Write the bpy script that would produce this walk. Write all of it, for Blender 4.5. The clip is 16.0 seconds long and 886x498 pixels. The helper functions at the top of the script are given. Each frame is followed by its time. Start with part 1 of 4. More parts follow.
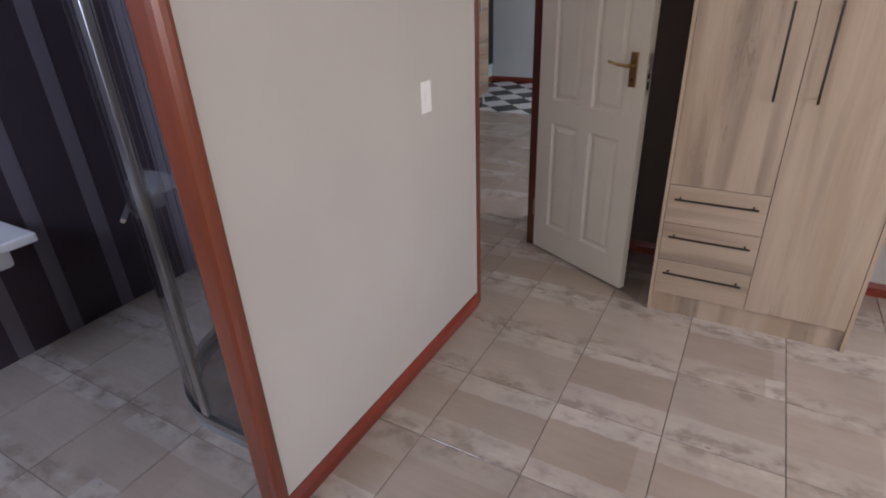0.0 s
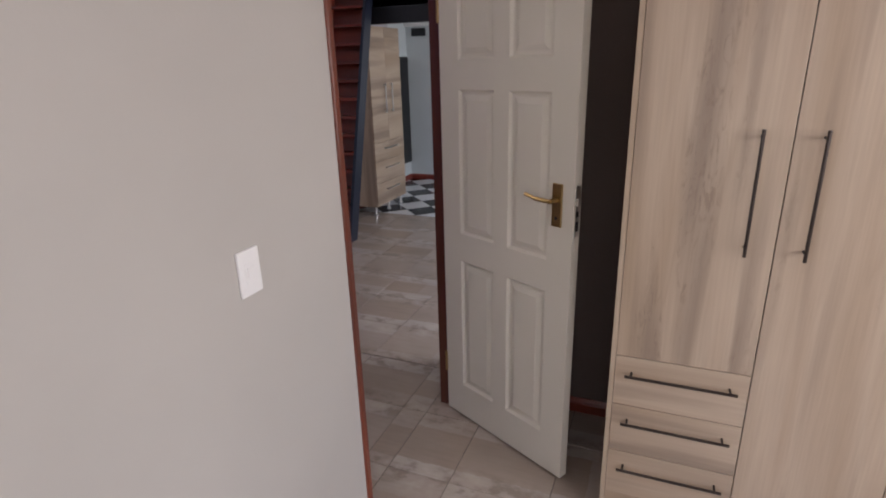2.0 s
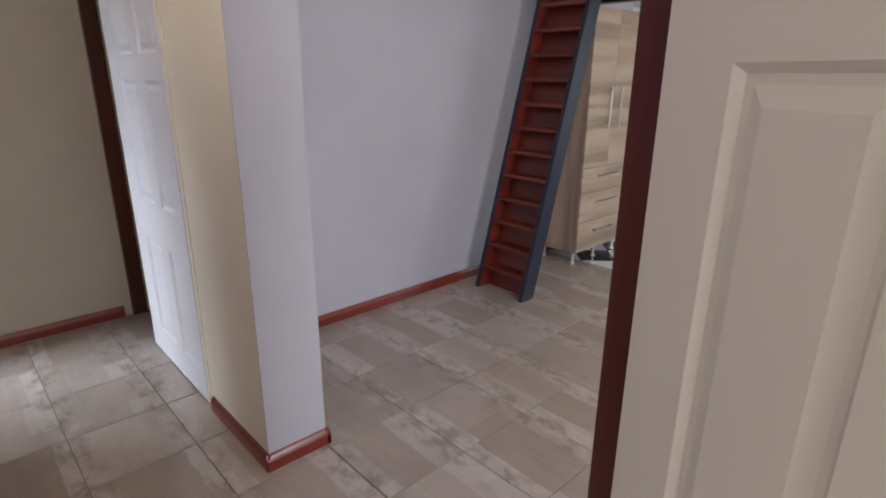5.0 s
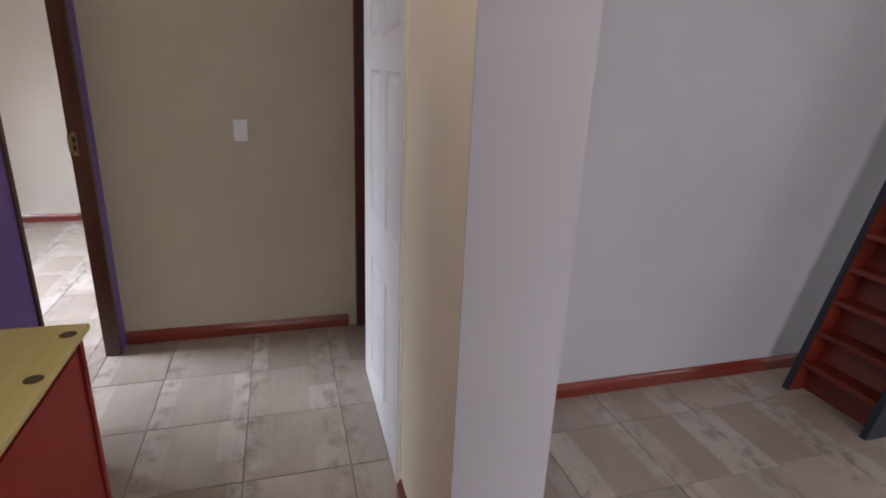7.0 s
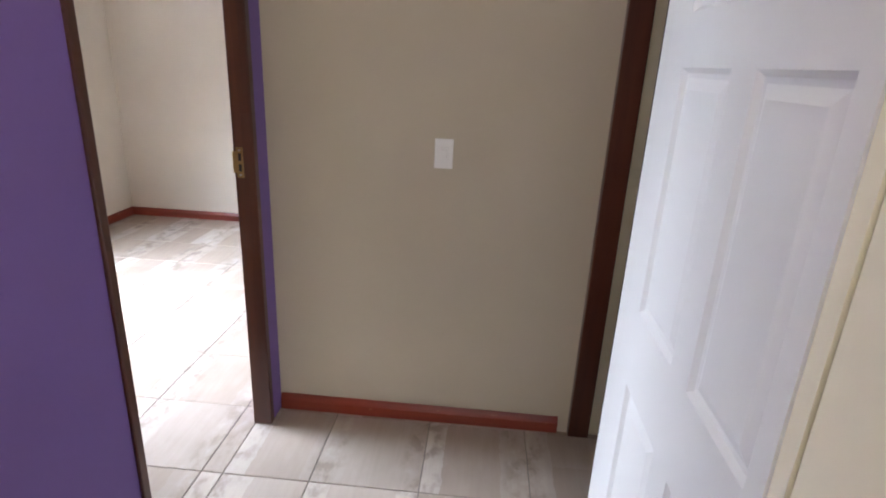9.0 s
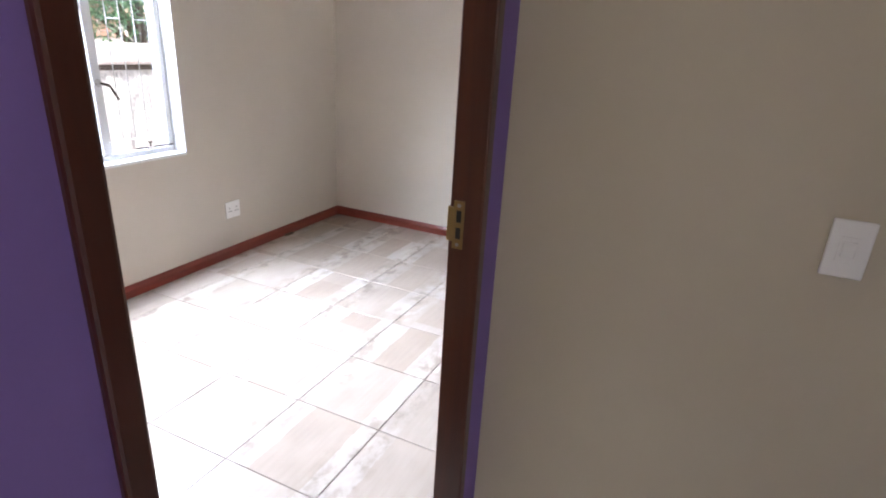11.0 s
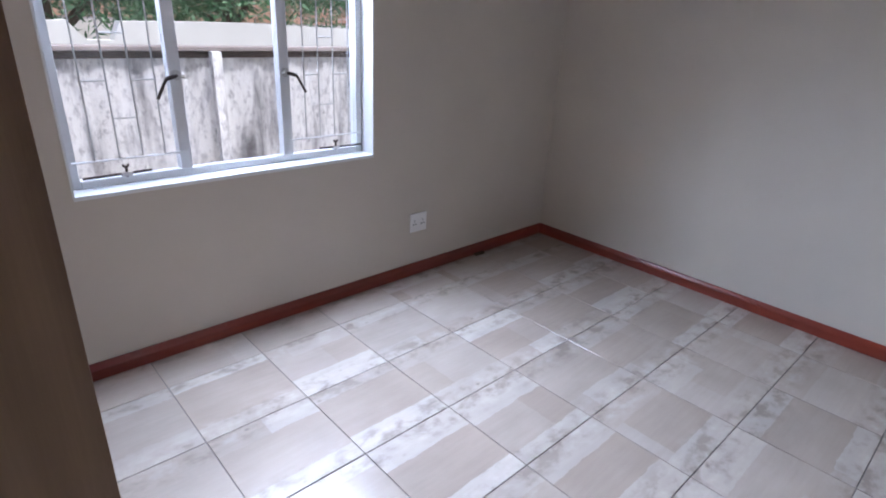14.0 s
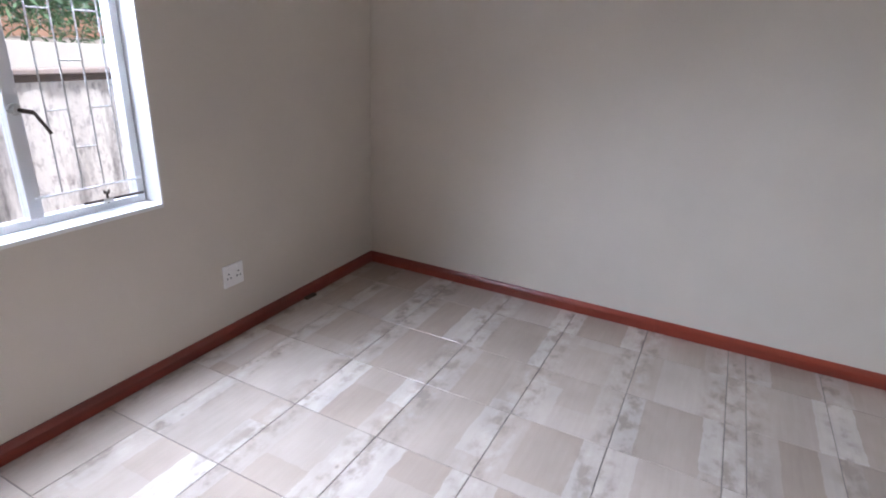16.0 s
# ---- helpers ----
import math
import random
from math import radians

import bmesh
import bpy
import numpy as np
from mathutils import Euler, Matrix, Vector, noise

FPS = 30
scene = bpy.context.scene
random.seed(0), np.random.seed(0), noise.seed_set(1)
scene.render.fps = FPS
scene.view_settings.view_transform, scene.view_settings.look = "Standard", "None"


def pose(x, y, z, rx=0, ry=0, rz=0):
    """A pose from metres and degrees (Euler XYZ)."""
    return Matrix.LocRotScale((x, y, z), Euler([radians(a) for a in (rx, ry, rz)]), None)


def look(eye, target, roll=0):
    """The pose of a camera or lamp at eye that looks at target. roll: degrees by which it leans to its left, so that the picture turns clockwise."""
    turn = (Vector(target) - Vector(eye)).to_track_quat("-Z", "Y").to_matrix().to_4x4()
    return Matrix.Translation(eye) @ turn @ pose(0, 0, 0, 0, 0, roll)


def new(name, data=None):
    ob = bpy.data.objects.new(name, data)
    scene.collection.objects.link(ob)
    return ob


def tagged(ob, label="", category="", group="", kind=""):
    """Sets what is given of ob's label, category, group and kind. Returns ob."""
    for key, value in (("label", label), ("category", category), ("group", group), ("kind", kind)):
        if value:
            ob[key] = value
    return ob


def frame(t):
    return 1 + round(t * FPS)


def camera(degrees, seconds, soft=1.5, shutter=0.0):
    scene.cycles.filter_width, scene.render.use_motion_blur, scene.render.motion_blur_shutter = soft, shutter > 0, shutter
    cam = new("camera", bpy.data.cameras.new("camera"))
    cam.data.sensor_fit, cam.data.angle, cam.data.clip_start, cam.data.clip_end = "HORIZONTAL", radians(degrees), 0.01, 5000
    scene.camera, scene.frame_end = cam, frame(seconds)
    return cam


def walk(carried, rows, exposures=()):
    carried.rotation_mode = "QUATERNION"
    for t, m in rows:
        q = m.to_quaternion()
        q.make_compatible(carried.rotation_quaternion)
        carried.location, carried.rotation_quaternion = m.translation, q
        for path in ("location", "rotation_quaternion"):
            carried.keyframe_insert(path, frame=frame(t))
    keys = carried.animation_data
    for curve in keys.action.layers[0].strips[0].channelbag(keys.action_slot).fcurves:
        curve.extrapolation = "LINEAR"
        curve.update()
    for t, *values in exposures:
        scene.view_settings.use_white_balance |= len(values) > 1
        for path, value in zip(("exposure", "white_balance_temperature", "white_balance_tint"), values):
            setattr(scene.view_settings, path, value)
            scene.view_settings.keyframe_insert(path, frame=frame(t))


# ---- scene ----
cam = camera(78.0, 16.0, soft=1.9)
EXPOSURES = [(0, 0.65, 6400, 16), (0.5, 0.5, 6400, 16), (1, 0.6, 6400, 16), (2, 0.9, 6400, 16), (3, 1.1, 6350, 15), (5.5, 1.4, 6750, 14), (6.0, 1.2, 6850, 15), (6.5, 1.0, 6950, 16), (7.0, 1.1, 6900, 15), (7.5, 1.35, 6850, 14), (8.5, 1.72, 6750, 12), (9, 1.75, 6700, 13),
             (10.4, 1.5, 6650, 12), (11.4, 1.2, 6450, 14), (12.0, 0.93, 6250, 15), (12.6, 0.65, 6050, 15), (13.5, 0.3, 5900, 15), (14.0, 0.24, 5900, 15), (14.5, 0.38, 5900, 15), (15.2, 0.66, 6050, 15), (16, 0.58, 6300, 16)]
PATH = [
    (0, (0.995, -0.31, 1.572), (0.102, 1.231, 0.663), -2.4),
    (0.5, (0.98, -0.154, 1.608), (0.179, 1.464, 0.748), -2.4),
    (1, (0.958, -0.004, 1.617), (0.206, 1.681, 0.845), -2.2),
    (1.5, (0.886, 0.241, 1.628), (0.145, 1.964, 0.931), -2.0),
    (2, (0.826, 0.502, 1.616), (0.098, 2.249, 0.97), -1.6),
    (2.5, (0.792, 0.816, 1.576), (0.051, 2.566, 0.952), -0.6),
    (3, (0.724, 1.118, 1.538), (-0.036, 2.859, 0.911), -0.6),
    (3.2, (0.676, 1.221, 1.541), (-0.092, 2.958, 0.914), -0.8),
    (5.3, (0.193, 2.07, 1.483), (-1.304, 3.253, 0.881), 0.7),
    (5.5, (0.138, 2.128, 1.474), (-1.421, 3.228, 0.876), 0.8),
    (6, (-0.04, 2.24, 1.476), (-1.735, 3.112, 0.872), 1.5),
    (6.5, (-0.241, 2.349, 1.505), (-2.011, 3.042, 0.882), 2.0),
    (7, (-0.492, 2.361, 1.486), (-2.31, 2.909, 0.857), 2.4),
    (7.5, (-0.725, 2.337, 1.503), (-2.569, 2.78, 0.868), 2.6),
    (8, (-1.002, 2.319, 1.491), (-2.872, 2.615, 0.847), 2.6),
    (8.5, (-1.251, 2.323, 1.489), (-3.138, 2.406, 0.831), 3.0),
    (9, (-1.509, 2.309, 1.457), (-3.397, 2.184, 0.811), 2.8),
    (9.2, (-1.583, 2.244, 1.456), (-3.475, 2.096, 0.822), 3.5),
    (11.5, (-2.556, 1.844, 1.445), (-4.13, 0.836, 0.731), 2.7),
    (12, (-2.733, 1.789, 1.416), (-4.155, 0.573, 0.708), 2.7),
    (12.5, (-2.811, 1.714, 1.37), (-4.129, 0.39, 0.657), 2.7),
    (13, (-2.889, 1.557, 1.375), (-4.172, 0.215, 0.634), 2.9),
    (13.5, (-2.955, 1.472, 1.388), (-4.227, 0.13, 0.625), 2.9),
    (14, (-3.014, 1.399, 1.417), (-4.285, 0.063, 0.644), 3.0),
    (14.5, (-3.094, 1.338, 1.441), (-4.398, 0.03, 0.673), 3.1),
    (15, (-3.171, 1.29, 1.427), (-4.57, 0.073, 0.678), 3.0),
    (15.5, (-3.222, 1.204, 1.431), (-4.765, 0.159, 0.704), 2.9),
    (16, (-3.239, 1.122, 1.437), (-4.913, 0.289, 0.725), 2.7),
]
walk(cam, [(t, look(eye, target, roll)) for t, eye, target, roll in PATH], EXPOSURES)

# ---- world and light ----
world = bpy.data.worlds.new("world")
scene.world = world
world.use_nodes = True
_wn = world.node_tree.nodes
_sky = _wn.new("ShaderNodeTexSky")
_sky.sky_type = "NISHITA"
_sky.sun_disc = False
_sky.sun_elevation = radians(59)
_sky.sun_rotation = radians(200)
_sky.air_density, _sky.dust_density = 1.2, 3.0
world.node_tree.links.new(_sky.outputs[0], _wn["Background"].inputs[0])
_wn["Background"].inputs[1].default_value = 0.15

sun_data = bpy.data.lights.new("sun", "SUN")
sun_data.energy, sun_data.angle, sun_data.color = 5.0, radians(12), (1.0, 0.96, 0.9)
sun_lamp = new("sun", sun_data)
sun_lamp.matrix_world = look((0, 0, 20), (4, -11, 0))


def opening_light(x, y, z, tx, ty, tz, w, h, watts, colour=(0.86, 0.93, 1.0), spread=180):
    d = bpy.data.lights.new("opening_light", "AREA")
    d.spread = radians(spread)
    d.shape, d.size, d.size_y, d.energy, d.color = "RECTANGLE", w, h, watts, colour
    ob = new("opening_light", d)
    ob.matrix_world = look((x, y, z), (tx, ty, tz))
    return ob


# stands in for the sky at the top of the second bedroom's window
opening_light(-3.99, -1.035, 1.82, -4.2, 0.75, 0.0, 1.24, 0.38, 51, (0.68, 0.80, 1.0), 108)
# openings out of view are assumed; lamps added in them light the other rooms
opening_light(3.26, 0.95, 1.6, 1.3, 1.0, 0.1, 2.6, 0.6, 32, (0.96, 0.94, 0.96))
opening_light(1.5, -2.45, 1.55, 1.3, 0.4, 0.2, 1.9, 0.6, 10.5, (0.96, 0.94, 0.96))
opening_light(2.56, 3.75, 1.35, -0.6, 3.6, 0.1, 1.5, 1.8, 33, (0.95, 0.94, 1.0))
opening_light(0.45, 7.0, 1.5, -2.6, 7.0, 0.9, 1.2, 1.0, 6.5, (0.9, 0.97, 1.0))
opening_light(-1.0, -1.38, 1.9, -1.0, 1.0, 0.6, 0.7, 0.5, 21, (0.62, 0.74, 1.0))

# the hall's ceiling lamp is on
hall_lamp = bpy.data.lights.new("hall_lamp", "POINT")
hall_lamp.energy, hall_lamp.shadow_soft_size, hall_lamp.color = 4.5, 0.1, (1.0, 0.96, 0.84)
new("hall_lamp", hall_lamp).location = (-1.4, 2.1, 2.38)

# ---- materials ----


def mat(name, colour, rough=0.5, metal=0.0, spec=0.5):
    m = bpy.data.materials.new(name)
    m.use_nodes = True
    b = m.node_tree.nodes["Principled BSDF"]
    b.inputs["Base Color"].default_value = (*colour, 1)
    b.inputs["Roughness"].default_value = rough
    b.inputs["Metallic"].default_value = metal
    b.inputs["Specular IOR Level"].default_value = spec
    return m


class Net:
    """Short hand for node trees."""

    def __init__(self, m):
        self.t = m.node_tree
        self.b = self.t.nodes["Principled BSDF"]

    def node(self, kind, **values):
        n = self.t.nodes.new(kind)
        for k, v in values.items():
            n.inputs[k.replace("_", " ")].default_value = v
        return n

    def link(self, a, b):
        self.t.links.new(a, b)

    def coords(self, scale, kind="Object", shift=None):
        c = self.node("ShaderNodeTexCoord")
        m = self.node("ShaderNodeMapping", Scale=scale)
        src = c.outputs[kind]
        if shift is not None:
            add = self.node("ShaderNodeVectorMath")
            add.operation = "ADD"
            self.link(src, add.inputs[0])
            self.link(shift, add.inputs[1])
            src = add.outputs[0]
        self.link(src, m.inputs[0])
        return m.outputs[0]

    def noise(self, vec, scale, detail=4.0, rough=0.55, distortion=0.0):
        n = self.node("ShaderNodeTexNoise", Scale=scale, Detail=detail, Roughness=rough, Distortion=distortion)
        self.link(vec, n.inputs["Vector"])
        return n.outputs["Fac"]

    def ramp(self, fac, *stops):
        r = self.node("ShaderNodeValToRGB")
        e = r.color_ramp.elements
        while len(e) < len(stops):
            e.new(0.5)
        for el, (p, c) in zip(e, stops):
            el.position = p
            el.color = (*c, 1) if len(c) == 3 else c
        self.link(fac, r.inputs[0])
        return r.outputs[0]

    def mix(self, fac, a, b, mode="MIX"):
        n = self.t.nodes.new("ShaderNodeMix")
        n.data_type, n.blend_type = "RGBA", mode
        for sock, v in ((n.inputs[0], fac), (n.inputs[6], a), (n.inputs[7], b)):
            if isinstance(v, (int, float)):
                sock.default_value = v
            elif isinstance(v, tuple):
                sock.default_value = (*v, 1)
            else:
                self.link(v, sock)
        return n.outputs[2]

    def bump(self, fac, strength, distance=0.002):
        n = self.node("ShaderNodeBump", Strength=strength, Distance=distance)
        self.link(fac, n.inputs["Height"])
        self.link(n.outputs[0], self.b.inputs["Normal"])

    def random_shift(self, k=7.0):
        o = self.node("ShaderNodeObjectInfo")
        n = self.node("ShaderNodeVectorMath")
        n.operation = "SCALE"
        c = self.node("ShaderNodeCombineXYZ")
        w = self.node("ShaderNodeTexWhiteNoise")
        w.noise_dimensions = "1D"
        self.link(o.outputs["Random"], w.inputs["W"])
        self.link(w.outputs["Color"], n.inputs[0])
        n.inputs["Scale"].default_value = k
        return n.outputs[0], o.outputs["Random"]


def plaster(name, colour, stain=0.06):
    m = mat(name, colour, 0.62, spec=0.3)
    n = Net(m)
    v = n.coords((1, 1, 1))
    big = n.noise(v, 1.3, 3)
    dark = tuple(c * (1 - stain) for c in colour)
    light = tuple(min(1, c * (1 + stain * 0.6)) for c in colour)
    n.link(n.ramp(big, (0.3, dark), (0.7, light)), n.b.inputs["Base Color"])
    n.bump(n.noise(v, 90, 5, 0.6), 0.12, 0.002)
    return m


def wood(name, dark, mid, light, axis="z", rough=0.4, grain=1.0, coat=0.0, contrast=0.55, chips=0.0):
    """Boards with long grain along one axis."""
    m = mat(name, mid, rough)
    n = Net(m)
    shift, rnd = n.random_shift()
    s = {"x": (0.35, 5, 5), "y": (5, 0.35, 5), "z": (5, 5, 0.35)}[axis]
    v = n.coords(tuple(k * grain for k in s), shift=shift)
    a = n.noise(v, 1.2, 5, 0.6, 0.6)
    fine = n.noise(v, 9.0, 4, 0.7, 0.2)
    base = n.ramp(a, (0.5 - contrast / 2, dark), (0.5, mid), (0.5 + contrast / 2, light))
    col = n.mix(0.35, base, n.ramp(fine, (0.35, dark), (0.65, light)), "SOFT_LIGHT")
    if chips:
        spot = n.noise(n.coords((3, 3, 9)), 3.2, 5, 0.7, 0.4)
        col = n.mix(n.ramp(spot, (0.67, (0, 0, 0)), (0.72, (chips, chips, chips))), col, (0.55, 0.30, 0.18))
    n.link(col, n.b.inputs["Base Color"])
    n.bump(fine, 0.15, 0.001)
    n.b.inputs["Coat Weight"].default_value = coat
    n.b.inputs["Coat Roughness"].default_value = 0.2
    return m


def oak_board(name, axis="z", knotty=0.22, tint=(1, 1, 1)):
    """Pale oak melamine: broad soft bands, narrow dark cathedral streaks, a few knots. A tint below 1 paints in shade.
    """
    m = mat(name, (0.5, 0.38, 0.27), 0.42, spec=0.35)
    n = Net(m)
    shift, rnd = n.random_shift(3.0)

    def along(k):
        return n.coords({"x": (k, 1, 1), "y": (1, k, 1), "z": (1, 1, k)}[axis], shift=shift)
    bands = n.noise(along(0.10), 7.0, 1.5, 0.45, 0.3)
    base = n.ramp(bands, (0.32, (0.375, 0.275, 0.188)), (0.45, (0.425, 0.322, 0.23)), (0.56, (0.46, 0.357, 0.26)), (0.70, (0.395, 0.297, 0.21)))
    stripe = n.noise(along(0.055), 13.0, 1.6, 0.4, 0.45)
    col = n.mix(n.ramp(stripe, (0.51, (0, 0, 0)), (0.68, (0.75, 0.75, 0.75))), base, (0.245, 0.182, 0.136))
    patch = n.noise(along(0.35), 3.5, 2, 0.5)
    flame = n.noise(along(0.22), 60.0, 3, 0.6, 1.2)
    k1 = n.ramp(flame, (0.52, (0, 0, 0)), (0.66, (0.55, 0.55, 0.55)))
    k2 = n.mix(1.0, n.ramp(patch, (0.46, (0, 0, 0)), (0.62, (1, 1, 1))), n.ramp(stripe, (0.47, (0, 0, 0)), (0.58, (1, 1, 1))), "MULTIPLY")
    col = n.mix(n.mix(1.0, k1, k2, "MULTIPLY"), col, (0.22, 0.155, 0.11))
    rings = n.node("ShaderNodeMath")
    rings.operation = "PINGPONG"
    rings.inputs[1].default_value = 0.03
    n.link(n.noise(along(0.09), 4.5, 2.5, 0.5, 0.4), rings.inputs[0])
    lines = n.mix(1.0, n.ramp(rings.outputs[0], (0.0, (knotty, knotty, knotty)), (0.014, (0.0, 0.0, 0.0))), n.ramp(patch, (0.52, (0, 0, 0)), (0.64, (1, 1, 1))), "MULTIPLY")
    col = n.mix(lines, col, (0.25, 0.18, 0.125))
    fine = n.noise(along(0.03), 150.0, 3, 0.6)
    col = n.mix(0.13, col, n.ramp(fine, (0.3, (0.3, 0.3, 0.3)), (0.7, (0.7, 0.7, 0.7))), "OVERLAY")
    vor = n.node("ShaderNodeTexVoronoi", Scale=3.0)
    n.link(along(0.45), vor.inputs["Vector"])
    col = n.mix(n.ramp(vor.outputs["Distance"], (0.0, (0.7, 0.7, 0.7)), (0.05, (0, 0, 0))), col, (0.17, 0.115, 0.08))
    n.link(n.mix(1.0, col, tint, "MULTIPLY"), n.b.inputs["Base Color"])
    n.bump(fine, 0.08, 0.001)
    return m


def floor_tile():
    """Glazed tile with printed planks along x: pale mottled edge strips, a plain taupe middle, planks that end inside the tile."""
    m = mat("floor_tile_glaze", (0.4, 0.32, 0.26), 0.2, spec=0.6)
    n = Net(m)
    shift, rnd = n.random_shift(9.0)

    def math2(op, a, c=0.0):
        k = n.node("ShaderNodeMath")
        k.operation = op
        for s, v in zip(k.inputs, (a, c)):
            if isinstance(v, (int, float)):
                s.default_value = v
            else:
                n.link(v, s)
        return k.outputs[0]

    def chance(a, b, c=0.0):
        w = n.node("ShaderNodeTexWhiteNoise")
        w.noise_dimensions = "3D"
        k = n.node("ShaderNodeCombineXYZ")
        for s, v in zip(k.inputs, (a, b, c)):
            if isinstance(v, (int, float)):
                s.default_value = v
            else:
                n.link(v, s)
        n.link(k.outputs[0], w.inputs["Vector"])
        return w.outputs["Value"]
    sep = n.node("ShaderNodeSeparateXYZ")
    n.link(n.coords((1, 1, 1)), sep.inputs[0])
    seed = math2("MULTIPLY", rnd, 91.7)
    u = math2("MULTIPLY", sep.outputs["X"], 2.5)
    y = math2("MULTIPLY", sep.outputs["Y"], 2.5)
    v0 = math2("ABSOLUTE", math2("SUBTRACT", y, math2("GREATER_THAN", rnd, 0.6)))
    ragged = math2("SUBTRACT", n.noise(n.coords((0.5, 1, 1), shift=shift), 26.0, 4, 0.65, 0.2), 0.5)
    v = math2("ADD", v0, math2("MULTIPLY", ragged, 0.07))
    e1 = math2("ADD", math2("MULTIPLY", chance(seed, 11.0), 0.14), 0.15)
    e2 = math2("ADD", math2("MULTIPLY", chance(seed, 12.0), 0.20), 0.62)
    s1, s2 = math2("GREATER_THAN", v, e1), math2("GREATER_THAN", v, e2)
    plank = math2("ADD", s1, s2)
    cut_at = math2("ADD", math2("MULTIPLY", chance(seed, plank, 3.0), 2.2), 0.2)
    cut = math2("GREATER_THAN", math2("ADD", u, math2("MULTIPLY", ragged, 0.05)), cut_at)
    tone = chance(seed, plank, math2("ADD", cut, 5.0))
    middle = math2("SUBTRACT", s1, s2)
    tone = math2("ADD", math2("MULTIPLY", tone, 0.62), math2("MULTIPLY", math2("SUBTRACT", 1.0, middle), 0.36))
    base = n.ramp(tone, (0.0, (0.325, 0.265, 0.222)), (0.25, (0.352, 0.293, 0.249)), (0.55, (0.385, 0.33, 0.287)), (0.98, (0.455, 0.405, 0.362)))
    edge = n.ramp(v0, (0.0, (1, 1, 1)), (0.12, (0.75, 0.75, 0.75)), (0.24, (0.08, 0.08, 0.08)), (0.70, (0.1, 0.1, 0.1)), (0.84, (0.85, 0.85, 0.85)), (1.0, (1, 1, 1)))
    w = n.coords((0.7, 1, 1), shift=shift)
    cloud = n.noise(w, 14.0, 3, 0.6, 0.15)
    wide = n.noise(w, 4.5, 2, 0.5)
    smudge = n.mix(1.0, n.ramp(cloud, (0.50, (0, 0, 0)), (0.64, (0.85, 0.85, 0.85))), edge, "MULTIPLY")
    col = n.mix(smudge, base, (0.255, 0.215, 0.185))
    bloom = n.mix(1.0, n.ramp(cloud, (0.30, (0.35, 0.35, 0.35)), (0.46, (0, 0, 0))), edge, "MULTIPLY")
    col = n.mix(bloom, col, (0.57, 0.53, 0.485))
    vor = n.node("ShaderNodeTexVoronoi", Scale=11.0)
    n.link(n.coords((0.7, 1, 1), shift=shift), vor.inputs["Vector"])
    knot = n.mix(1.0, n.ramp(vor.outputs["Distance"], (0.0, (0.85, 0.85, 0.85)), (0.11, (0, 0, 0))), edge, "MULTIPLY")
    col = n.mix(knot, col, (0.17, 0.14, 0.12))
    grain = n.noise(n.coords((0.09, 1, 1), shift=shift), 55.0, 3, 0.6)
    col = n.mix(0.13, col, n.ramp(grain, (0.3, (0.35, 0.35, 0.35)), (0.7, (0.65, 0.65, 0.65))), "OVERLAY")
    col = n.mix(0.28, col, n.ramp(wide, (0.3, (0.36, 0.36, 0.36)), (0.7, (0.64, 0.64, 0.64))), "OVERLAY")
    col = n.mix(1.0, col, n.ramp(chance(seed, 21.0), (0.0, (0.97, 0.945, 0.92)), (1.0, (1.12, 1.10, 1.075))), "MULTIPLY")
    n.link(col, n.b.inputs["Base Color"])
    n.link(n.ramp(cloud, (0.3, (0.15, 0.15, 0.15)), (0.7, (0.23, 0.23, 0.23))), n.b.inputs["Roughness"])
    n.bump(n.noise(w, 30, 4), 0.05, 0.001)
    return m


M_TILE = floor_tile()
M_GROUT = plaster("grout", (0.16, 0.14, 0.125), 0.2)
M_WALL = plaster("wall_paint", (0.515, 0.487, 0.447))
M_WALL_WARM = plaster("warm_beige_wall_paint", (0.625, 0.565, 0.485))
M_WALL_TAUPE = plaster("taupe_wall_paint", (0.57, 0.505, 0.39))
M_WALL_CREAM = plaster("cream_wall_paint", (0.80, 0.735, 0.55))
M_WALL_LILAC = plaster("pale_grey_lilac_paint", (0.43, 0.42, 0.455))
# door corner tone; in the room behind it stands in for missing light
M_WALL_DARK = plaster("dark_brown_wall", (0.135, 0.1, 0.088))
M_PURPLE = plaster("purple_paint", (0.215, 0.138, 0.41))
M_CEIL = plaster("ceiling_paint", (0.8, 0.79, 0.77))
M_REVEAL = plaster("white_reveal_paint", (0.78, 0.78, 0.77))
M_KITCHEN = plaster("pale_blue_grey_paint", (0.60, 0.64, 0.64))
M_SKIRT = wood("mahogany_varnish_x", (0.13, 0.022, 0.013), (0.24, 0.042, 0.023), (0.35, 0.075, 0.038), "x", 0.3, coat=0.3, chips=0.6)
M_SKIRT_Y = wood("mahogany_varnish_y", (0.13, 0.022, 0.013), (0.24, 0.042, 0.023), (0.35, 0.075, 0.038), "y", 0.3, coat=0.3, chips=0.6)
M_JAMB = wood("meranti_frame", (0.05, 0.015, 0.01), (0.105, 0.032, 0.018), (0.19, 0.06, 0.03), "z", 0.32, coat=0.3)
M_JAMB_RED = wood("orange_meranti_frame", (0.10, 0.026, 0.014), (0.20, 0.054, 0.027), (0.31, 0.095, 0.045), "z", 0.3, coat=0.3)
M_STEP = wood("red_stained_step", (0.09, 0.014, 0.008), (0.20, 0.03, 0.014), (0.30, 0.055, 0.025), "x", 0.4, coat=0.2)
M_NAVY = mat("navy_paint", (0.015, 0.019, 0.036), 0.45)
M_OAK = oak_board("oak_melamine")
# same oak with stronger grain; the tint puts the end panel's shade into it
M_OAK_SHADED = oak_board("shaded_oak_melamine", "z", 0.95, (0.78, 0.66, 0.50))
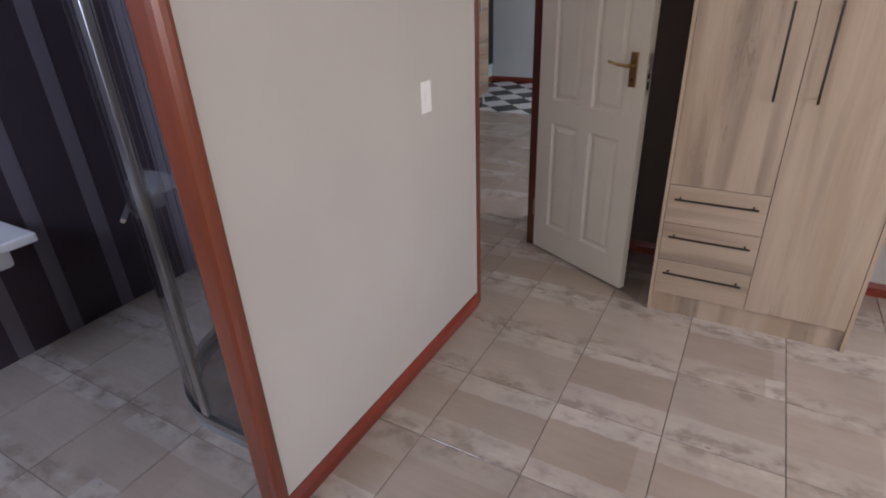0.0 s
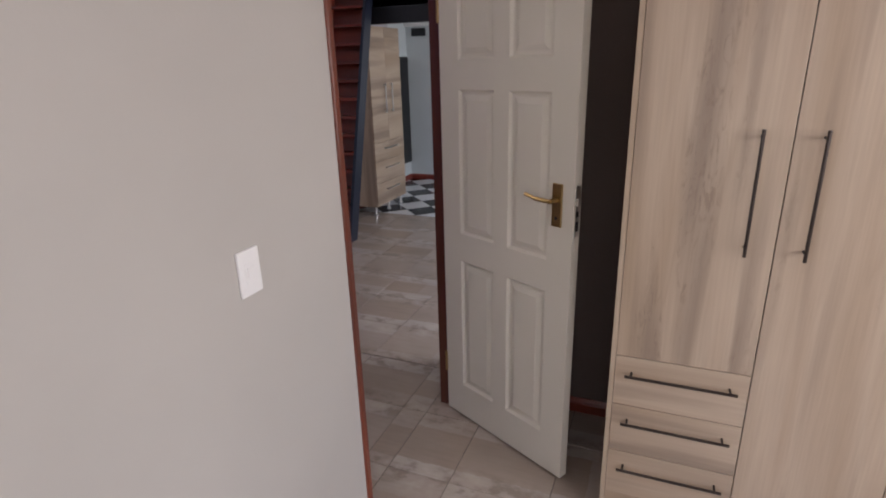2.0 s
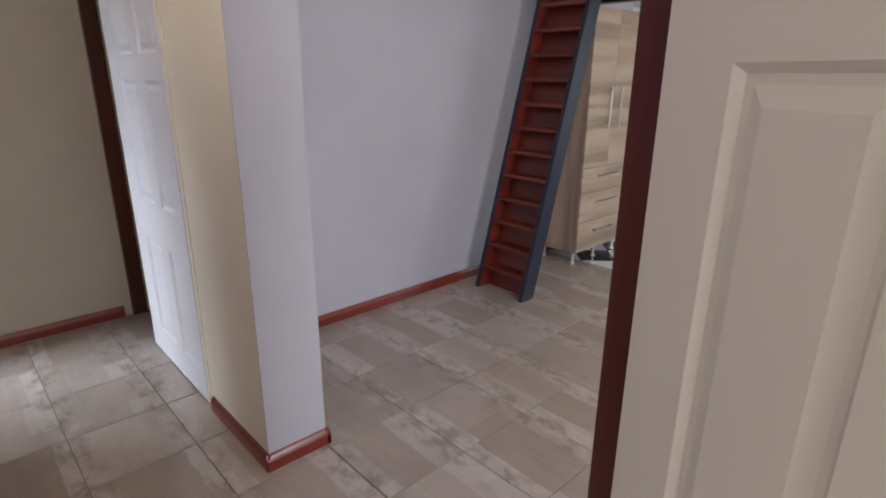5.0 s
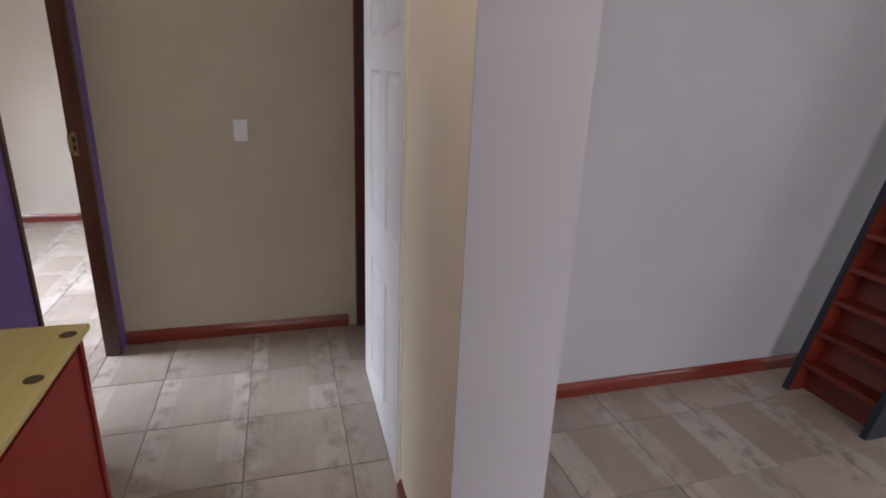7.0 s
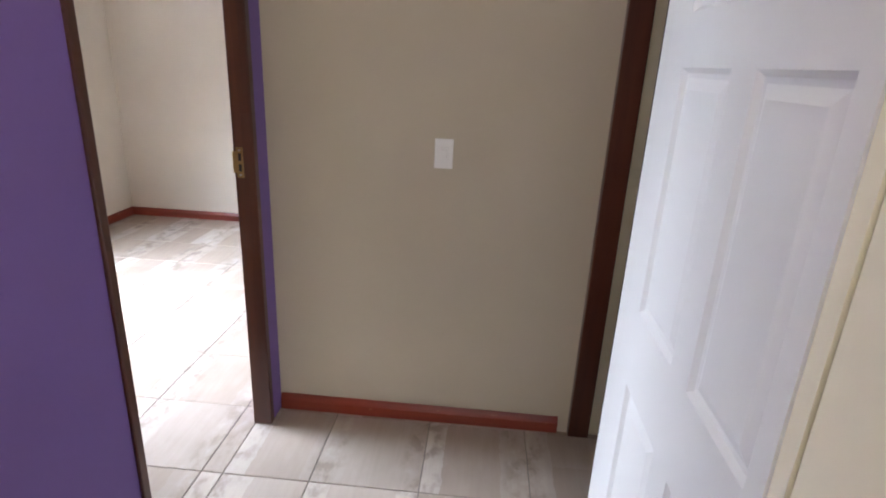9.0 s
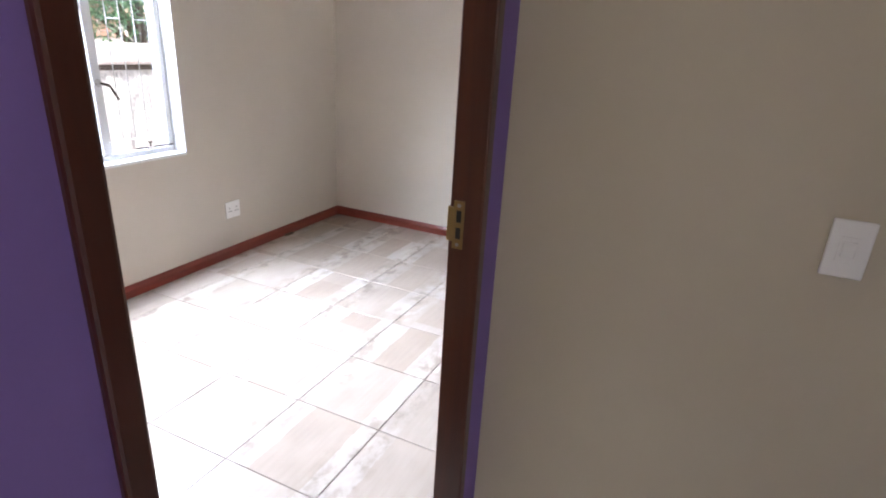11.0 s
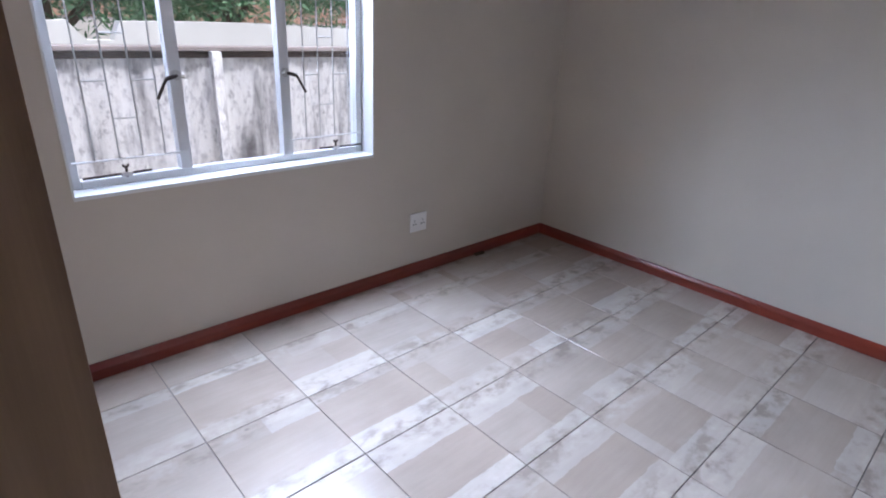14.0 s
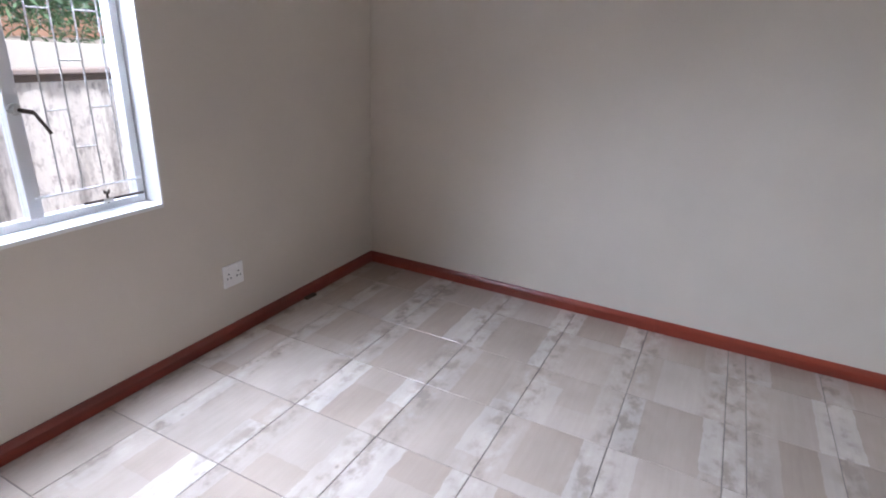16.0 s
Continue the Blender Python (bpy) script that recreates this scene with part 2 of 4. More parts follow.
M_OAK_X = oak_board("oak_melamine_across", "x")
M_OAK_Y = oak_board("oak_melamine_along", "y")
M_DOOR = plaster("cream_door_paint", (0.66, 0.62, 0.54), 0.05)
M_DOOR_WHITE = plaster("white_door_paint", (0.70, 0.69, 0.66), 0.04)
M_BRASS = mat("worn_brass", (0.42, 0.29, 0.13), 0.33, 1.0)
M_DARK = mat("dark_bronze", (0.055, 0.042, 0.036), 0.38, 0.8)
M_STEEL = mat("brushed_steel", (0.55, 0.54, 0.52), 0.3, 1.0)
M_WHITE = mat("white_plastic", (0.88, 0.87, 0.85), 0.35)
M_OPAL = mat("lit_opal_glass", (0.85, 0.83, 0.78), 0.3)
M_OPAL.node_tree.nodes["Principled BSDF"].inputs["Emission Color"].default_value = (1.0, 0.96, 0.84, 1)
M_OPAL.node_tree.nodes["Principled BSDF"].inputs["Emission Strength"].default_value = 3.0
M_HOLE = mat("black_slot", (0.02, 0.02, 0.02), 0.6)
# greyer than the frame: the bars' backlit silhouette is put into the colour
M_BARS = plaster("backlit_white_bar_paint", (0.55, 0.55, 0.55), 0.1)
M_FRAME = plaster("white_steel_paint", (0.74, 0.74, 0.74), 0.05)
M_BLACK = mat("black_gloss", (0.012, 0.012, 0.014), 0.3)
M_RED = plaster("red_paint", (0.37, 0.034, 0.022), 0.15)
M_HOLE_WOOD = mat("shaded_hole_wood", (0.10, 0.075, 0.03), 0.7)
M_PINE = wood("yellow_pine", (0.50, 0.42, 0.17), (0.64, 0.55, 0.24), (0.73, 0.65, 0.33), "x", 0.5, 0.8)
M_CHECK_W = plaster("white_glazed_tile", (0.72, 0.73, 0.73), 0.05)
M_CHECK_B = plaster("black_glazed_tile", (0.02, 0.022, 0.024), 0.1)
for _m in (M_CHECK_W, M_CHECK_B):
    _m.node_tree.nodes["Principled BSDF"].inputs["Roughness"].default_value = 0.25
M_BATH_DARK = plaster("dark_purple_wall_tile", (0.066, 0.05, 0.06), 0.2)
M_BATH_PALE = plaster("grey_lilac_wall_tile", (0.17, 0.15, 0.168), 0.15)
for _m in (M_BATH_DARK, M_BATH_PALE):
    _m.node_tree.nodes["Principled BSDF"].inputs["Roughness"].default_value = 0.16
M_KERB = plaster("grey_kerb_grout", (0.30, 0.29, 0.28), 0.35)
M_PORCELAIN = mat("white_porcelain", (0.8, 0.8, 0.8), 0.12)
M_GLASS = mat("clear_glass", (1, 1, 1), 0.0)
M_GLASS.node_tree.nodes["Principled BSDF"].inputs["Transmission Weight"].default_value = 1.0
M_GLASS.node_tree.nodes["Principled BSDF"].inputs["IOR"].default_value = 1.45


def fence_concrete():
    m = mat("weathered_whitewash", (0.6, 0.6, 0.58), 0.85)
    n = Net(m)
    v = n.coords((1, 1, 0.22))
    a = n.noise(v, 4.5, 6, 0.65, 0.4)
    b = n.noise(n.coords((1, 1, 1)), 30, 5)
    col = n.ramp(a, (0.30, (0.24, 0.23, 0.24)), (0.42, (0.60, 0.59, 0.60)), (0.50, (0.84, 0.83, 0.83)))
    fleck = n.noise(n.coords((1, 1, 0.5)), 26.0, 5, 0.75)
    col = n.mix(n.ramp(fleck, (0.50, (0, 0, 0)), (0.68, (0.75, 0.75, 0.75))), col, (0.27, 0.26, 0.28))
    n.link(n.mix(0.3, col, b, "OVERLAY"), n.b.inputs["Base Color"])
    n.bump(b, 0.4, 0.004)
    return m


def leaf_green():
    m = mat("leaf_green", (0.05, 0.12, 0.03), 0.55)
    n = Net(m)
    g = n.node("ShaderNodeNewGeometry")
    n.link(n.ramp(g.outputs["Random Per Island"], (0.0, (0.04, 0.11, 0.05)), (0.6, (0.085, 0.20, 0.085)), (1.0, (0.17, 0.30, 0.15))), n.b.inputs["Base Color"])
    return m


M_FENCE = fence_concrete()
M_RAIL = plaster("brown_weathered_rail", (0.10, 0.075, 0.066), 0.4)
M_COPING = plaster("stained_coping", (0.30, 0.26, 0.255), 0.5)
M_OUT_WALL = plaster("white_garden_wall", (0.66, 0.65, 0.62), 0.12)
M_BRICK = plaster("orange_brick", (0.45, 0.27, 0.19), 0.2)
M_MORTAR = plaster("pale_mortar", (0.5, 0.47, 0.43), 0.1)
M_ROOF = plaster("grey_roof_sheet", (0.35, 0.36, 0.37), 0.15)
M_LEAF = leaf_green()
M_BARK = wood("bark", (0.05, 0.035, 0.025), (0.1, 0.07, 0.05), (0.16, 0.12, 0.09), "z", 0.9)
M_SOIL = plaster("paved_yard", (0.30, 0.27, 0.235), 0.2)

# ---- mesh helpers ----


def bx(bm, x0, x1, y0, y1, z0, z1, bevel=0.0):
    """A block between two corners, its edges rounded by bevel."""
    r = bmesh.ops.create_cube(bm, size=1.0)
    vs = r["verts"]
    for v in vs:
        v.co = Vector((x0 + (v.co.x + 0.5) * (x1 - x0), y0 + (v.co.y + 0.5) * (y1 - y0), z0 + (v.co.z + 0.5) * (z1 - z0)))
    if bevel > 0:
        es = {e for v in vs for e in v.link_edges}
        bmesh.ops.bevel(bm, geom=list(es), offset=bevel, segments=2, affect="EDGES", profile=0.5)
    return bm


def block(*a, bevel=0.0):
    return bx(bmesh.new(), *a, bevel=bevel)


def rod(bm, p, q, r, n=10):
    """A round bar from p to q."""
    p, q = Vector(p), Vector(q)
    d = q - p
    m = Matrix.Translation((p + q) / 2) @ d.to_track_quat("Z", "Y").to_matrix().to_4x4()
    bmesh.ops.create_cone(bm, cap_ends=True, segments=n, radius1=r, radius2=r, depth=d.length, matrix=m)
    return bm


def rods(*bars):
    bm = bmesh.new()
    for b in bars:
        rod(bm, *b)
    return bm


def mesh_of(name, bm, material):
    me = bpy.data.meshes.new(name)
    bmesh.ops.recalc_face_normals(bm, faces=bm.faces)
    bm.to_mesh(me)
    bm.free()
    me.materials.append(material)
    return me


def solid(name, bm, material, label="", category="", group="", kind=""):
    """A thing made of one mesh."""
    return tagged(new(name, mesh_of(name, bm, material)), label, category, group, kind)


def part(name, bm, material, parent, label=""):
    ob = new(name, mesh_of(name, bm, material))
    ob.parent = parent
    if label:
        ob["label"] = label
    return ob


def thing(name, m, label, category, group="", kind=""):
    ob = new(name)
    ob.matrix_world = m
    ob.empty_display_size = 0.1
    return tagged(ob, label, category, group, kind)


def wall(name, boxes, material, label):
    bm = bmesh.new()
    for x0, x1, y0, y1, z0, z1 in boxes:
        bx(bm, x0, x1, y0, y1, z0 if z0 else -0.1, z1)
    return solid(name, bm, material, label, "wall", kind="structure")


# ---- plan ----
XW = -0.08          # bedroom face of the wall between bedroom and hall
XH = -0.145         # hall face of the same wall
YN = 2.83           # north wall of the first bedroom
YS = 1.505          # purple hall face
YS2 = 1.44         # second bedroom's face of it
XE = -3.495         # end wall of the hall
YP, YL = 2.715, 2.965   # hall and living faces of the wall stub
XP = -1.515         # free end of the stub
XL = -2.515         # west wall of the living room
B2W, B2S, B2E = -6.15, -0.875, -2.49
B2N = 2.6           # recess of the second bedroom behind the hall's end wall
D1A, D1B = 1.882, 2.694  # first door opening
H = 2.6

# walls
wall("wall_west_bedroom", [(XH, XW, 0.474, D1A, 0, H), (XH, XW, D1A, D1B, 2.06, H), (-0.106, XW, D1B, YN, 0, H),
                           (XH, XW, -0.40, 0.474, 2.06, H), (XH, XW, -2.4, -0.40, 0, H)], M_WALL, "smooth beige-grey painted wall beside the bedroom door")
# piece of the north wall up to the wardrobe, coloured darker than the rest
wall("wall_corner_bedroom", [(XW, 0.716, YN, YN + 0.13, 0, H)], M_WALL_DARK, "dark brown wall corner behind the open door")
wall("wall_north_bedroom", [(0.716, 3.2, YN, YN + 0.13, 0, H)], M_WALL, "beige painted wall behind the fitted wardrobe")
wall("wall_east_bedroom", [(3.2, 3.4, -2.4, -0.3, 0, H), (3.2, 3.4, 2.5, YN + 0.13, 0, H), (3.2, 3.4, -0.3, 2.5, 0, 0.85), (3.2, 3.4, -0.3, 2.5, 2.05, H)], M_WALL, "beige painted wall with a window opening")
wall("wall_south_bedroom", [(XH, 0.5, -2.55, -2.4, 0, H), (2.5, 3.4, -2.55, -2.4, 0, H), (0.5, 2.5, -2.55, -2.4, 0, 0.82), (0.5, 2.5, -2.55, -2.4, 2.08, H)], M_WALL, "beige painted bedroom wall")
wall("wall_south_living", [(XH, 2.6, YN + 0.132, YN + 0.25, 0, 3.4)], M_WALL_LILAC, "pale lilac-grey painted wall")
wall("wall_south_hall_purple", [(-2.564, XH, YS2, YS, 0, H), (XE, -3.40, YS2, YS, 0, H), (-3.40, -2.564, YS2, YS, 2.06, H)], M_PURPLE, "deep purple painted hall wall with a door opening")
wall("wall_end_hall", [(XE - 0.14, XE, YS2, YP + 0.05, 0, H)], M_WALL_TAUPE, "taupe painted end wall of the hall")
wall("wall_stub", [(-2.084, XP, YP, YL, 0, 3.4)], M_WALL_CREAM, "cream painted free-standing wall end between hall and living room")
wall("wall_stub_living_face", [(XL, XP, YL, YL + 0.004, 0, 3.4), (XP, XP + 0.004, YP, YL + 0.004, 0, 3.4)], M_WALL_LILAC, "pale lilac-grey skim on the wall end")
wall("wall_north_hall", [(XE - 0.14, -2.09, YP, YL, 2.06, 3.4), (XE - 0.14, XE - 0.01, YP + 0.05, YP + 0.157, 0, 2.06)], M_WALL_CREAM, "cream painted wall over the hall door")
wall("wall_west_living", [(XL - 0.12, XL, YL + 0.004, 6.95, 0, 3.4)], M_WALL_LILAC, "tall pale lilac-grey painted living room wall")
wall("wall_west_kitchen", [(-2.78, -2.66, 6.95, 7.75, 0, 2.2)], M_KITCHEN, "pale blue-grey painted kitchen wall")
wall("wall_north_kitchen", [(-2.78, 0.7, 7.75, 7.9, 0, 3.4)], M_KITCHEN, "pale blue-grey painted kitchen end wall")
# openings in these two walls are unseen, added to let light in
wall("wall_east_kitchen", [(0.5, 0.7, 6.0, 6.4, 0, 3.4), (0.5, 0.7, 7.6, 7.75, 0, 3.4), (0.5, 0.7, 6.4, 7.6, 0, 0.95), (0.5, 0.7, 6.4, 7.6, 2.0, 3.4), (0.7, 2.8, 6.0, 6.1, 0, 3.4)], M_KITCHEN, "pale blue-grey painted wall with an assumed opening for light")
wall("wall_far_east_living", [(2.6, 2.8, YN + 0.13, 2.98, 0, 3.4), (2.6, 2.8, 4.52, 6.0, 0, 3.4), (2.6, 2.8, 2.98, 4.52, 2.38, 3.4)], M_WALL_LILAC, "pale painted wall with a wide assumed opening for light")
wall("wall_west_bedroom_two", [(B2W - 0.15, B2W, B2S - 0.2, B2N + 0.12, 0, H)], M_WALL_WARM, "beige-grey painted bedroom wall")
wall("wall_north_bedroom_two", [(B2W, XE - 0.14, B2N, B2N + 0.12, 0, H)], M_WALL_WARM, "beige-grey painted bedroom wall")
wall("wall_east_bedroom_two", [(B2E, B2E + 0.12, B2S, YS2, 0, H)], M_WALL_WARM, "beige-grey painted bedroom wall")
WX0, WX1, WZ0, WZ1 = -4.65, -3.325, 0.757, 2.05
wall("wall_south_bedroom_two", [(B2W, WX0, B2S - 0.2, B2S, 0, H), (WX1, B2E + 0.12, B2S - 0.2, B2S, 0, H),
                                (WX0, WX1, B2S - 0.2, B2S, 0, WZ0), (WX0, WX1, B2S - 0.2, B2S, WZ1, H)], M_WALL_WARM, "beige-grey painted wall below and around the window")
# lack of light in this room is put into the wall colour
wall("wall_room_behind", [(XE - 0.14, XL - 0.12, 4.4, 4.5, 0, H), (XE - 0.14, XE - 0.04, YP + 0.157, 4.4, 0, H)], M_WALL_DARK, "wall coloured dark to read as the unlit room behind the hall door")

# bathroom
wall("wall_north_bathroom", [(-1.98, XH, YS2 - 0.012, YS2 - 0.002, 0, H)], M_BATH_PALE, "grey-lilac tiled bathroom wall")
wall("wall_west_bathroom", [(-1.98, -1.82, -1.4, YS2 - 0.012, 0, H)], M_BATH_DARK, "dark purple-brown tiled bathroom wall with pale stripes")
# the high opening is unseen, added for the bathroom's lamp
wall("wall_south_bathroom", [(-1.98, XH, -1.52, -1.4, 0, 1.65), (-1.98, XH, -1.52, -1.4, 2.15, H), (-1.98, -1.35, -1.52, -1.4, 1.65, 2.15), (-0.65, XH, -1.52, -1.4, 1.65, 2.15)], M_BATH_PALE, "grey-lilac tiled bathroom wall with a high assumed opening for light")

# ceilings
for nm, b in (("ceiling_bedroom", (XH, 3.4, -2.55, YN + 0.13, H, H + 0.1)), ("ceiling_hall", (XE - 0.14, XH, YS2, YP, H, H + 0.1)),
              ("ceiling_bedroom_two", (B2W - 0.15, B2E + 0.12, B2S - 0.2, YS2, H, H + 0.1)), ("ceiling_bedroom_recess", (B2W - 0.15, XE - 0.14, YS2, B2N + 0.12, H, H + 0.1)), ("ceiling_bathroom", (-1.98, XH, -1.52, YS2, H, H + 0.1)),
              ("ceiling_living", (XE - 0.14, 2.8, YP, 7.9, 3.4, 3.5)), ("ceiling_kitchen", (-2.78, 0.7, 5.62, 7.9, 2.14, 2.2)),
              ("ceiling_room_behind", (XE - 0.14, XL - 0.12, YL, 4.5, H, H + 0.1))):
    solid(nm, block(*b), M_CEIL, "white painted ceiling", "ceiling", kind="structure")

# sub-floors and tiles
TILE, GX, GY, GAP = 0.4, -3.07, 1.76, 0.003
tile_meshes = {}


def tile_mesh(w, d):
    key = (round(w, 3), round(d, 3))
    if key not in tile_meshes:
        bm = bmesh.new()
        h, c = 0.008, 0.0015
        ring = [(0, 0), (w, 0), (w, d), (0, d)]
        low = [bm.verts.new((x, y, -h)) for x, y in ring]
        mid = [bm.verts.new((x, y, -c)) for x, y in ring]
        top = [bm.verts.new((c if x == 0 else x - c, c if y == 0 else y - c, 0)) for x, y in ring]
        for a, b in ((low, mid), (mid, top)):
            for i in range(4):
                bm.faces.new((a[i], a[(i + 1) % 4], b[(i + 1) % 4], b[i]))
        bm.faces.new(top)
        tile_meshes[key] = mesh_of("tile", bm, M_TILE)
    return tile_meshes[key]


def tiled_floor(name, x0, x1, y0, y1, label):
    base = solid(name, block(x0, x1, y0, y1, -0.12, -0.0035), M_GROUT, label, "floor", kind="structure")
    i = math.floor((x0 - GX) / TILE)
    while GX + i * TILE < x1:
        j = math.floor((y0 - GY) / TILE)
        while GY + j * TILE < y1:
            a0, a1 = max(x0, GX + i * TILE), min(x1, GX + (i + 1) * TILE)
            b0, b1 = max(y0, GY + j * TILE), min(y1, GY + (j + 1) * TILE)
            if a1 - a0 > 0.01 and b1 - b0 > 0.01:
                t = new("tile", tile_mesh(a1 - a0 - GAP, b1 - b0 - GAP))
                t.location = (a0 + GAP / 2, b0 + GAP / 2, random.uniform(-0.0006, 0.0003))
                t.parent = base
            j += 1
        i += 1
    return base


def checker_floor(name, x0, x1, y0, y1, label):
    """Black and white tiles laid diagonally, cut at the edges."""
    base = solid(name, block(x0, x1, y0, y1, -0.12, -0.0035), M_GROUT, label, "floor", kind="structure")
    s = 0.3
    rot = Matrix.Rotation(radians(45), 4, "Z")
    n = 14
    for i in range(-n, n):
        for j in range(-n, n):
            c = rot @ Vector(((i + 0.5) * s, (j + 0.5) * s, 0)) + Vector((-1.3, y0, 0))
            if not (x0 - 0.2 < c.x < x1 + 0.2 and y0 - 0.2 < c.y < y1 + 0.2):
                continue
            bm = block(-s / 2 + 0.0015, s / 2 - 0.0015, -s / 2 + 0.0015, s / 2 - 0.0015, -0.008, 0.0)
            bm.transform(Matrix.Translation(c) @ rot)
            for co, no in (((x0, 0, 0), (-1, 0, 0)), ((x1, 0, 0), (1, 0, 0)), ((0, y0, 0), (0, -1, 0)), ((0, y1, 0), (0, 1, 0))):
                bmesh.ops.bisect_plane(bm, geom=bm.verts[:] + bm.edges[:] + bm.faces[:], plane_co=co, plane_no=no, clear_outer=True)
            if len(bm.faces) > 2:
                part("tile", bm, M_CHECK_W if (i + j) % 2 else M_CHECK_B, base)
            else:
                bm.free()
    return base


# ---- wood trim ----


def skirting(x0, y0, x1, y1, side):
    """Moulded mahogany skirting along a wall; side: the way it faces."""
    t, h = 0.016, 0.072
    sx, sy = side
    along_x = abs(x1 - x0) > abs(y1 - y0)
    prof = [(0, 0), (t, 0), (t, h * 0.62), (t * 0.75, h * 0.78), (t * 0.45, h * 0.9), (t * 0.3, h), (0, h)]
    bm = bmesh.new()
    ends = []
    for px, py in ((x0, y0), (x1, y1)):
        ends.append([bm.verts.new((px + sx * d, py + sy * d, z)) for d, z in prof])
    k = len(prof)
    for i in range(k):
        bm.faces.new((ends[0][i], ends[0][(i + 1) % k], ends[1][(i + 1) % k], ends[1][i]))
    bm.faces.new(ends[0])
    bm.faces.new(ends[1])
    return solid("baseboard", bm, M_SKIRT if along_x else M_SKIRT_Y, "varnished mahogany skirting board along the wall", "baseboard", kind="structure")

tiled_floor("floor_bedroom", XH, 3.2, -2.4, YN, "beige wood-look ceramic floor tiles with dark grout")
tiled_floor("floor_bathroom", -1.82, XH, -1.4, YS2, "beige wood-look ceramic floor tiles with dark grout")
tiled_floor("floor_hall", XE, XH, YS2, YL, "beige wood-look ceramic floor tiles with dark grout")
tiled_floor("floor_living", XL, 3.0, YL, 5.86, "beige wood-look ceramic floor tiles with dark grout")
tiled_floor("floor_bedroom_two", B2W, B2E, B2S, YS2, "glossy beige wood-look ceramic floor tiles with dark grout")
checker_floor("floor_kitchen", -2.66, 0.5, 5.86, 7.75, "black and white checkered ceramic kitchen floor")
tiled_floor("floor_bedroom_recess", B2W, XE - 0.14, YS2, B2N, "glossy beige wood-look ceramic floor tiles with dark grout")
# grout tone used only to darken the floor of the unlit room
solid("floor_room_behind", block(XE - 0.04, XL - 0.12, YL, 4.4, -0.12, -0.001), M_GROUT, "floor coloured dark to read as unlit", "floor", kind="structure")

skirting(XW, 0.479, XW, D1A - 0.012, (1, 0))
skirting(0.0, YN, 0.713, YN, (0, -1))
skirting(1.56, YN, 3.2, YN, (0, -1))
skirting(XE, YS + 0.004, XE, YP - 0.02, (1, 0))
skirting(-2.07, YP, XP + 0.016, YP, (0, -1))
skirting(XP + 0.004, YP - 0.016, XP + 0.004, YL + 0.018, (1, 0))
skirting(XL, YL + 0.02, XL, 6.95, (1, 0))
skirting(XL, YL + 0.004, XP + 0.02, YL + 0.004, (0, 1))
skirting(-2.66, 6.95, -2.66, 7.75, (1, 0))
skirting(-2.66, 7.75, 0.5, 7.75, (0, -1))
skirting(B2W, B2S, B2E, B2S, (0, 1))
skirting(B2W, B2S, B2W, B2N, (1, 0))


def door_frame(name, pieces, material, label):
    """Timber lining of a door opening: two jambs and a head, each with its stop."""
    th = thing(name, Matrix.Identity(4), label, "door frame", kind="structure")
    for nm, b, *other in pieces:
        part(nm, block(*b, bevel=0.004), other[0] if other else material, th)
    return th


# near jamb takes the lighter timber: the light on it is put into colour
door_frame("door_frame_1", [("jamb", (XH - 0.006, XW + 0.010, D1A, D1A + 0.026, 0, 2.03), M_JAMB_RED), ("jamb", (-0.109, -0.058, D1B - 0.034, D1B, 0, 2.03)),
                            ("head", (XH - 0.006, XW + 0.010, D1A, D1B, 2.03, 2.06))],
           M_JAMB, "reddish-brown timber door frame of the bedroom")
door_frame("door_frame_2", [("jamb", (-3.40, -3.366, YS2 - 0.006, YS + 0.004, 0, 2.03)), ("jamb", (-2.585, -2.556, YS2 - 0.006, YS + 0.008, 0, 2.03)),
                            ("head", (-3.40, -2.556, YS2 - 0.006, YS + 0.004, 2.03, 2.06))],
           M_JAMB, "reddish-brown timber door frame in the purple wall")
door_frame("door_frame_3", [("jamb", (-3.502, -3.462, YP + 0.024, YP + 0.108, 0, 2.03)), ("head", (-3.50, -2.09, YP + 0.03, YP + 0.14, 2.03, 2.06))],
           M_JAMB, "dark timber frame of the hall door")
bp = thing("door_frame_4", Matrix.Identity(4), "rounded orange-brown timber frame of the bathroom doorway", "door frame", kind="structure")
part("jamb", block(XH - 0.004, XW + 0.022, 0.424, 0.476, 0, 2.03, bevel=0.018), M_JAMB_RED, bp)
part("jamb", block(XH - 0.004, XW + 0.022, -0.42, -0.36, 0, 2.03, bevel=0.018), M_JAMB_RED, bp)
part("head", block(XH - 0.004, XW + 0.022, -0.42, 0.476, 2.03, 2.07, bevel=0.012), M_JAMB_RED, bp)


def panel_face(bm, x0, x1, z0, z1, y, s):
    """Moulded raised panel on a door face at y, facing s (+1 or -1 along y)."""
    def ring(inset, depth):
        return [bm.verts.new((x, y - s * depth, z)) for x, z in ((x0 + inset, z0 + inset), (x1 - inset, z0 + inset), (x1 - inset, z1 - inset), (x0 + inset, z1 - inset))]
    rings = [ring(0.0, 0.0), ring(0.010, 0.010), ring(0.020, 0.011), ring(0.042, 0.003)]
    for a, b in zip(rings, rings[1:]):
        for i in range(4):
            bm.faces.new((a[i], a[(i + 1) % 4], b[(i + 1) % 4], b[i]))
    bm.faces.new(rings[-1])


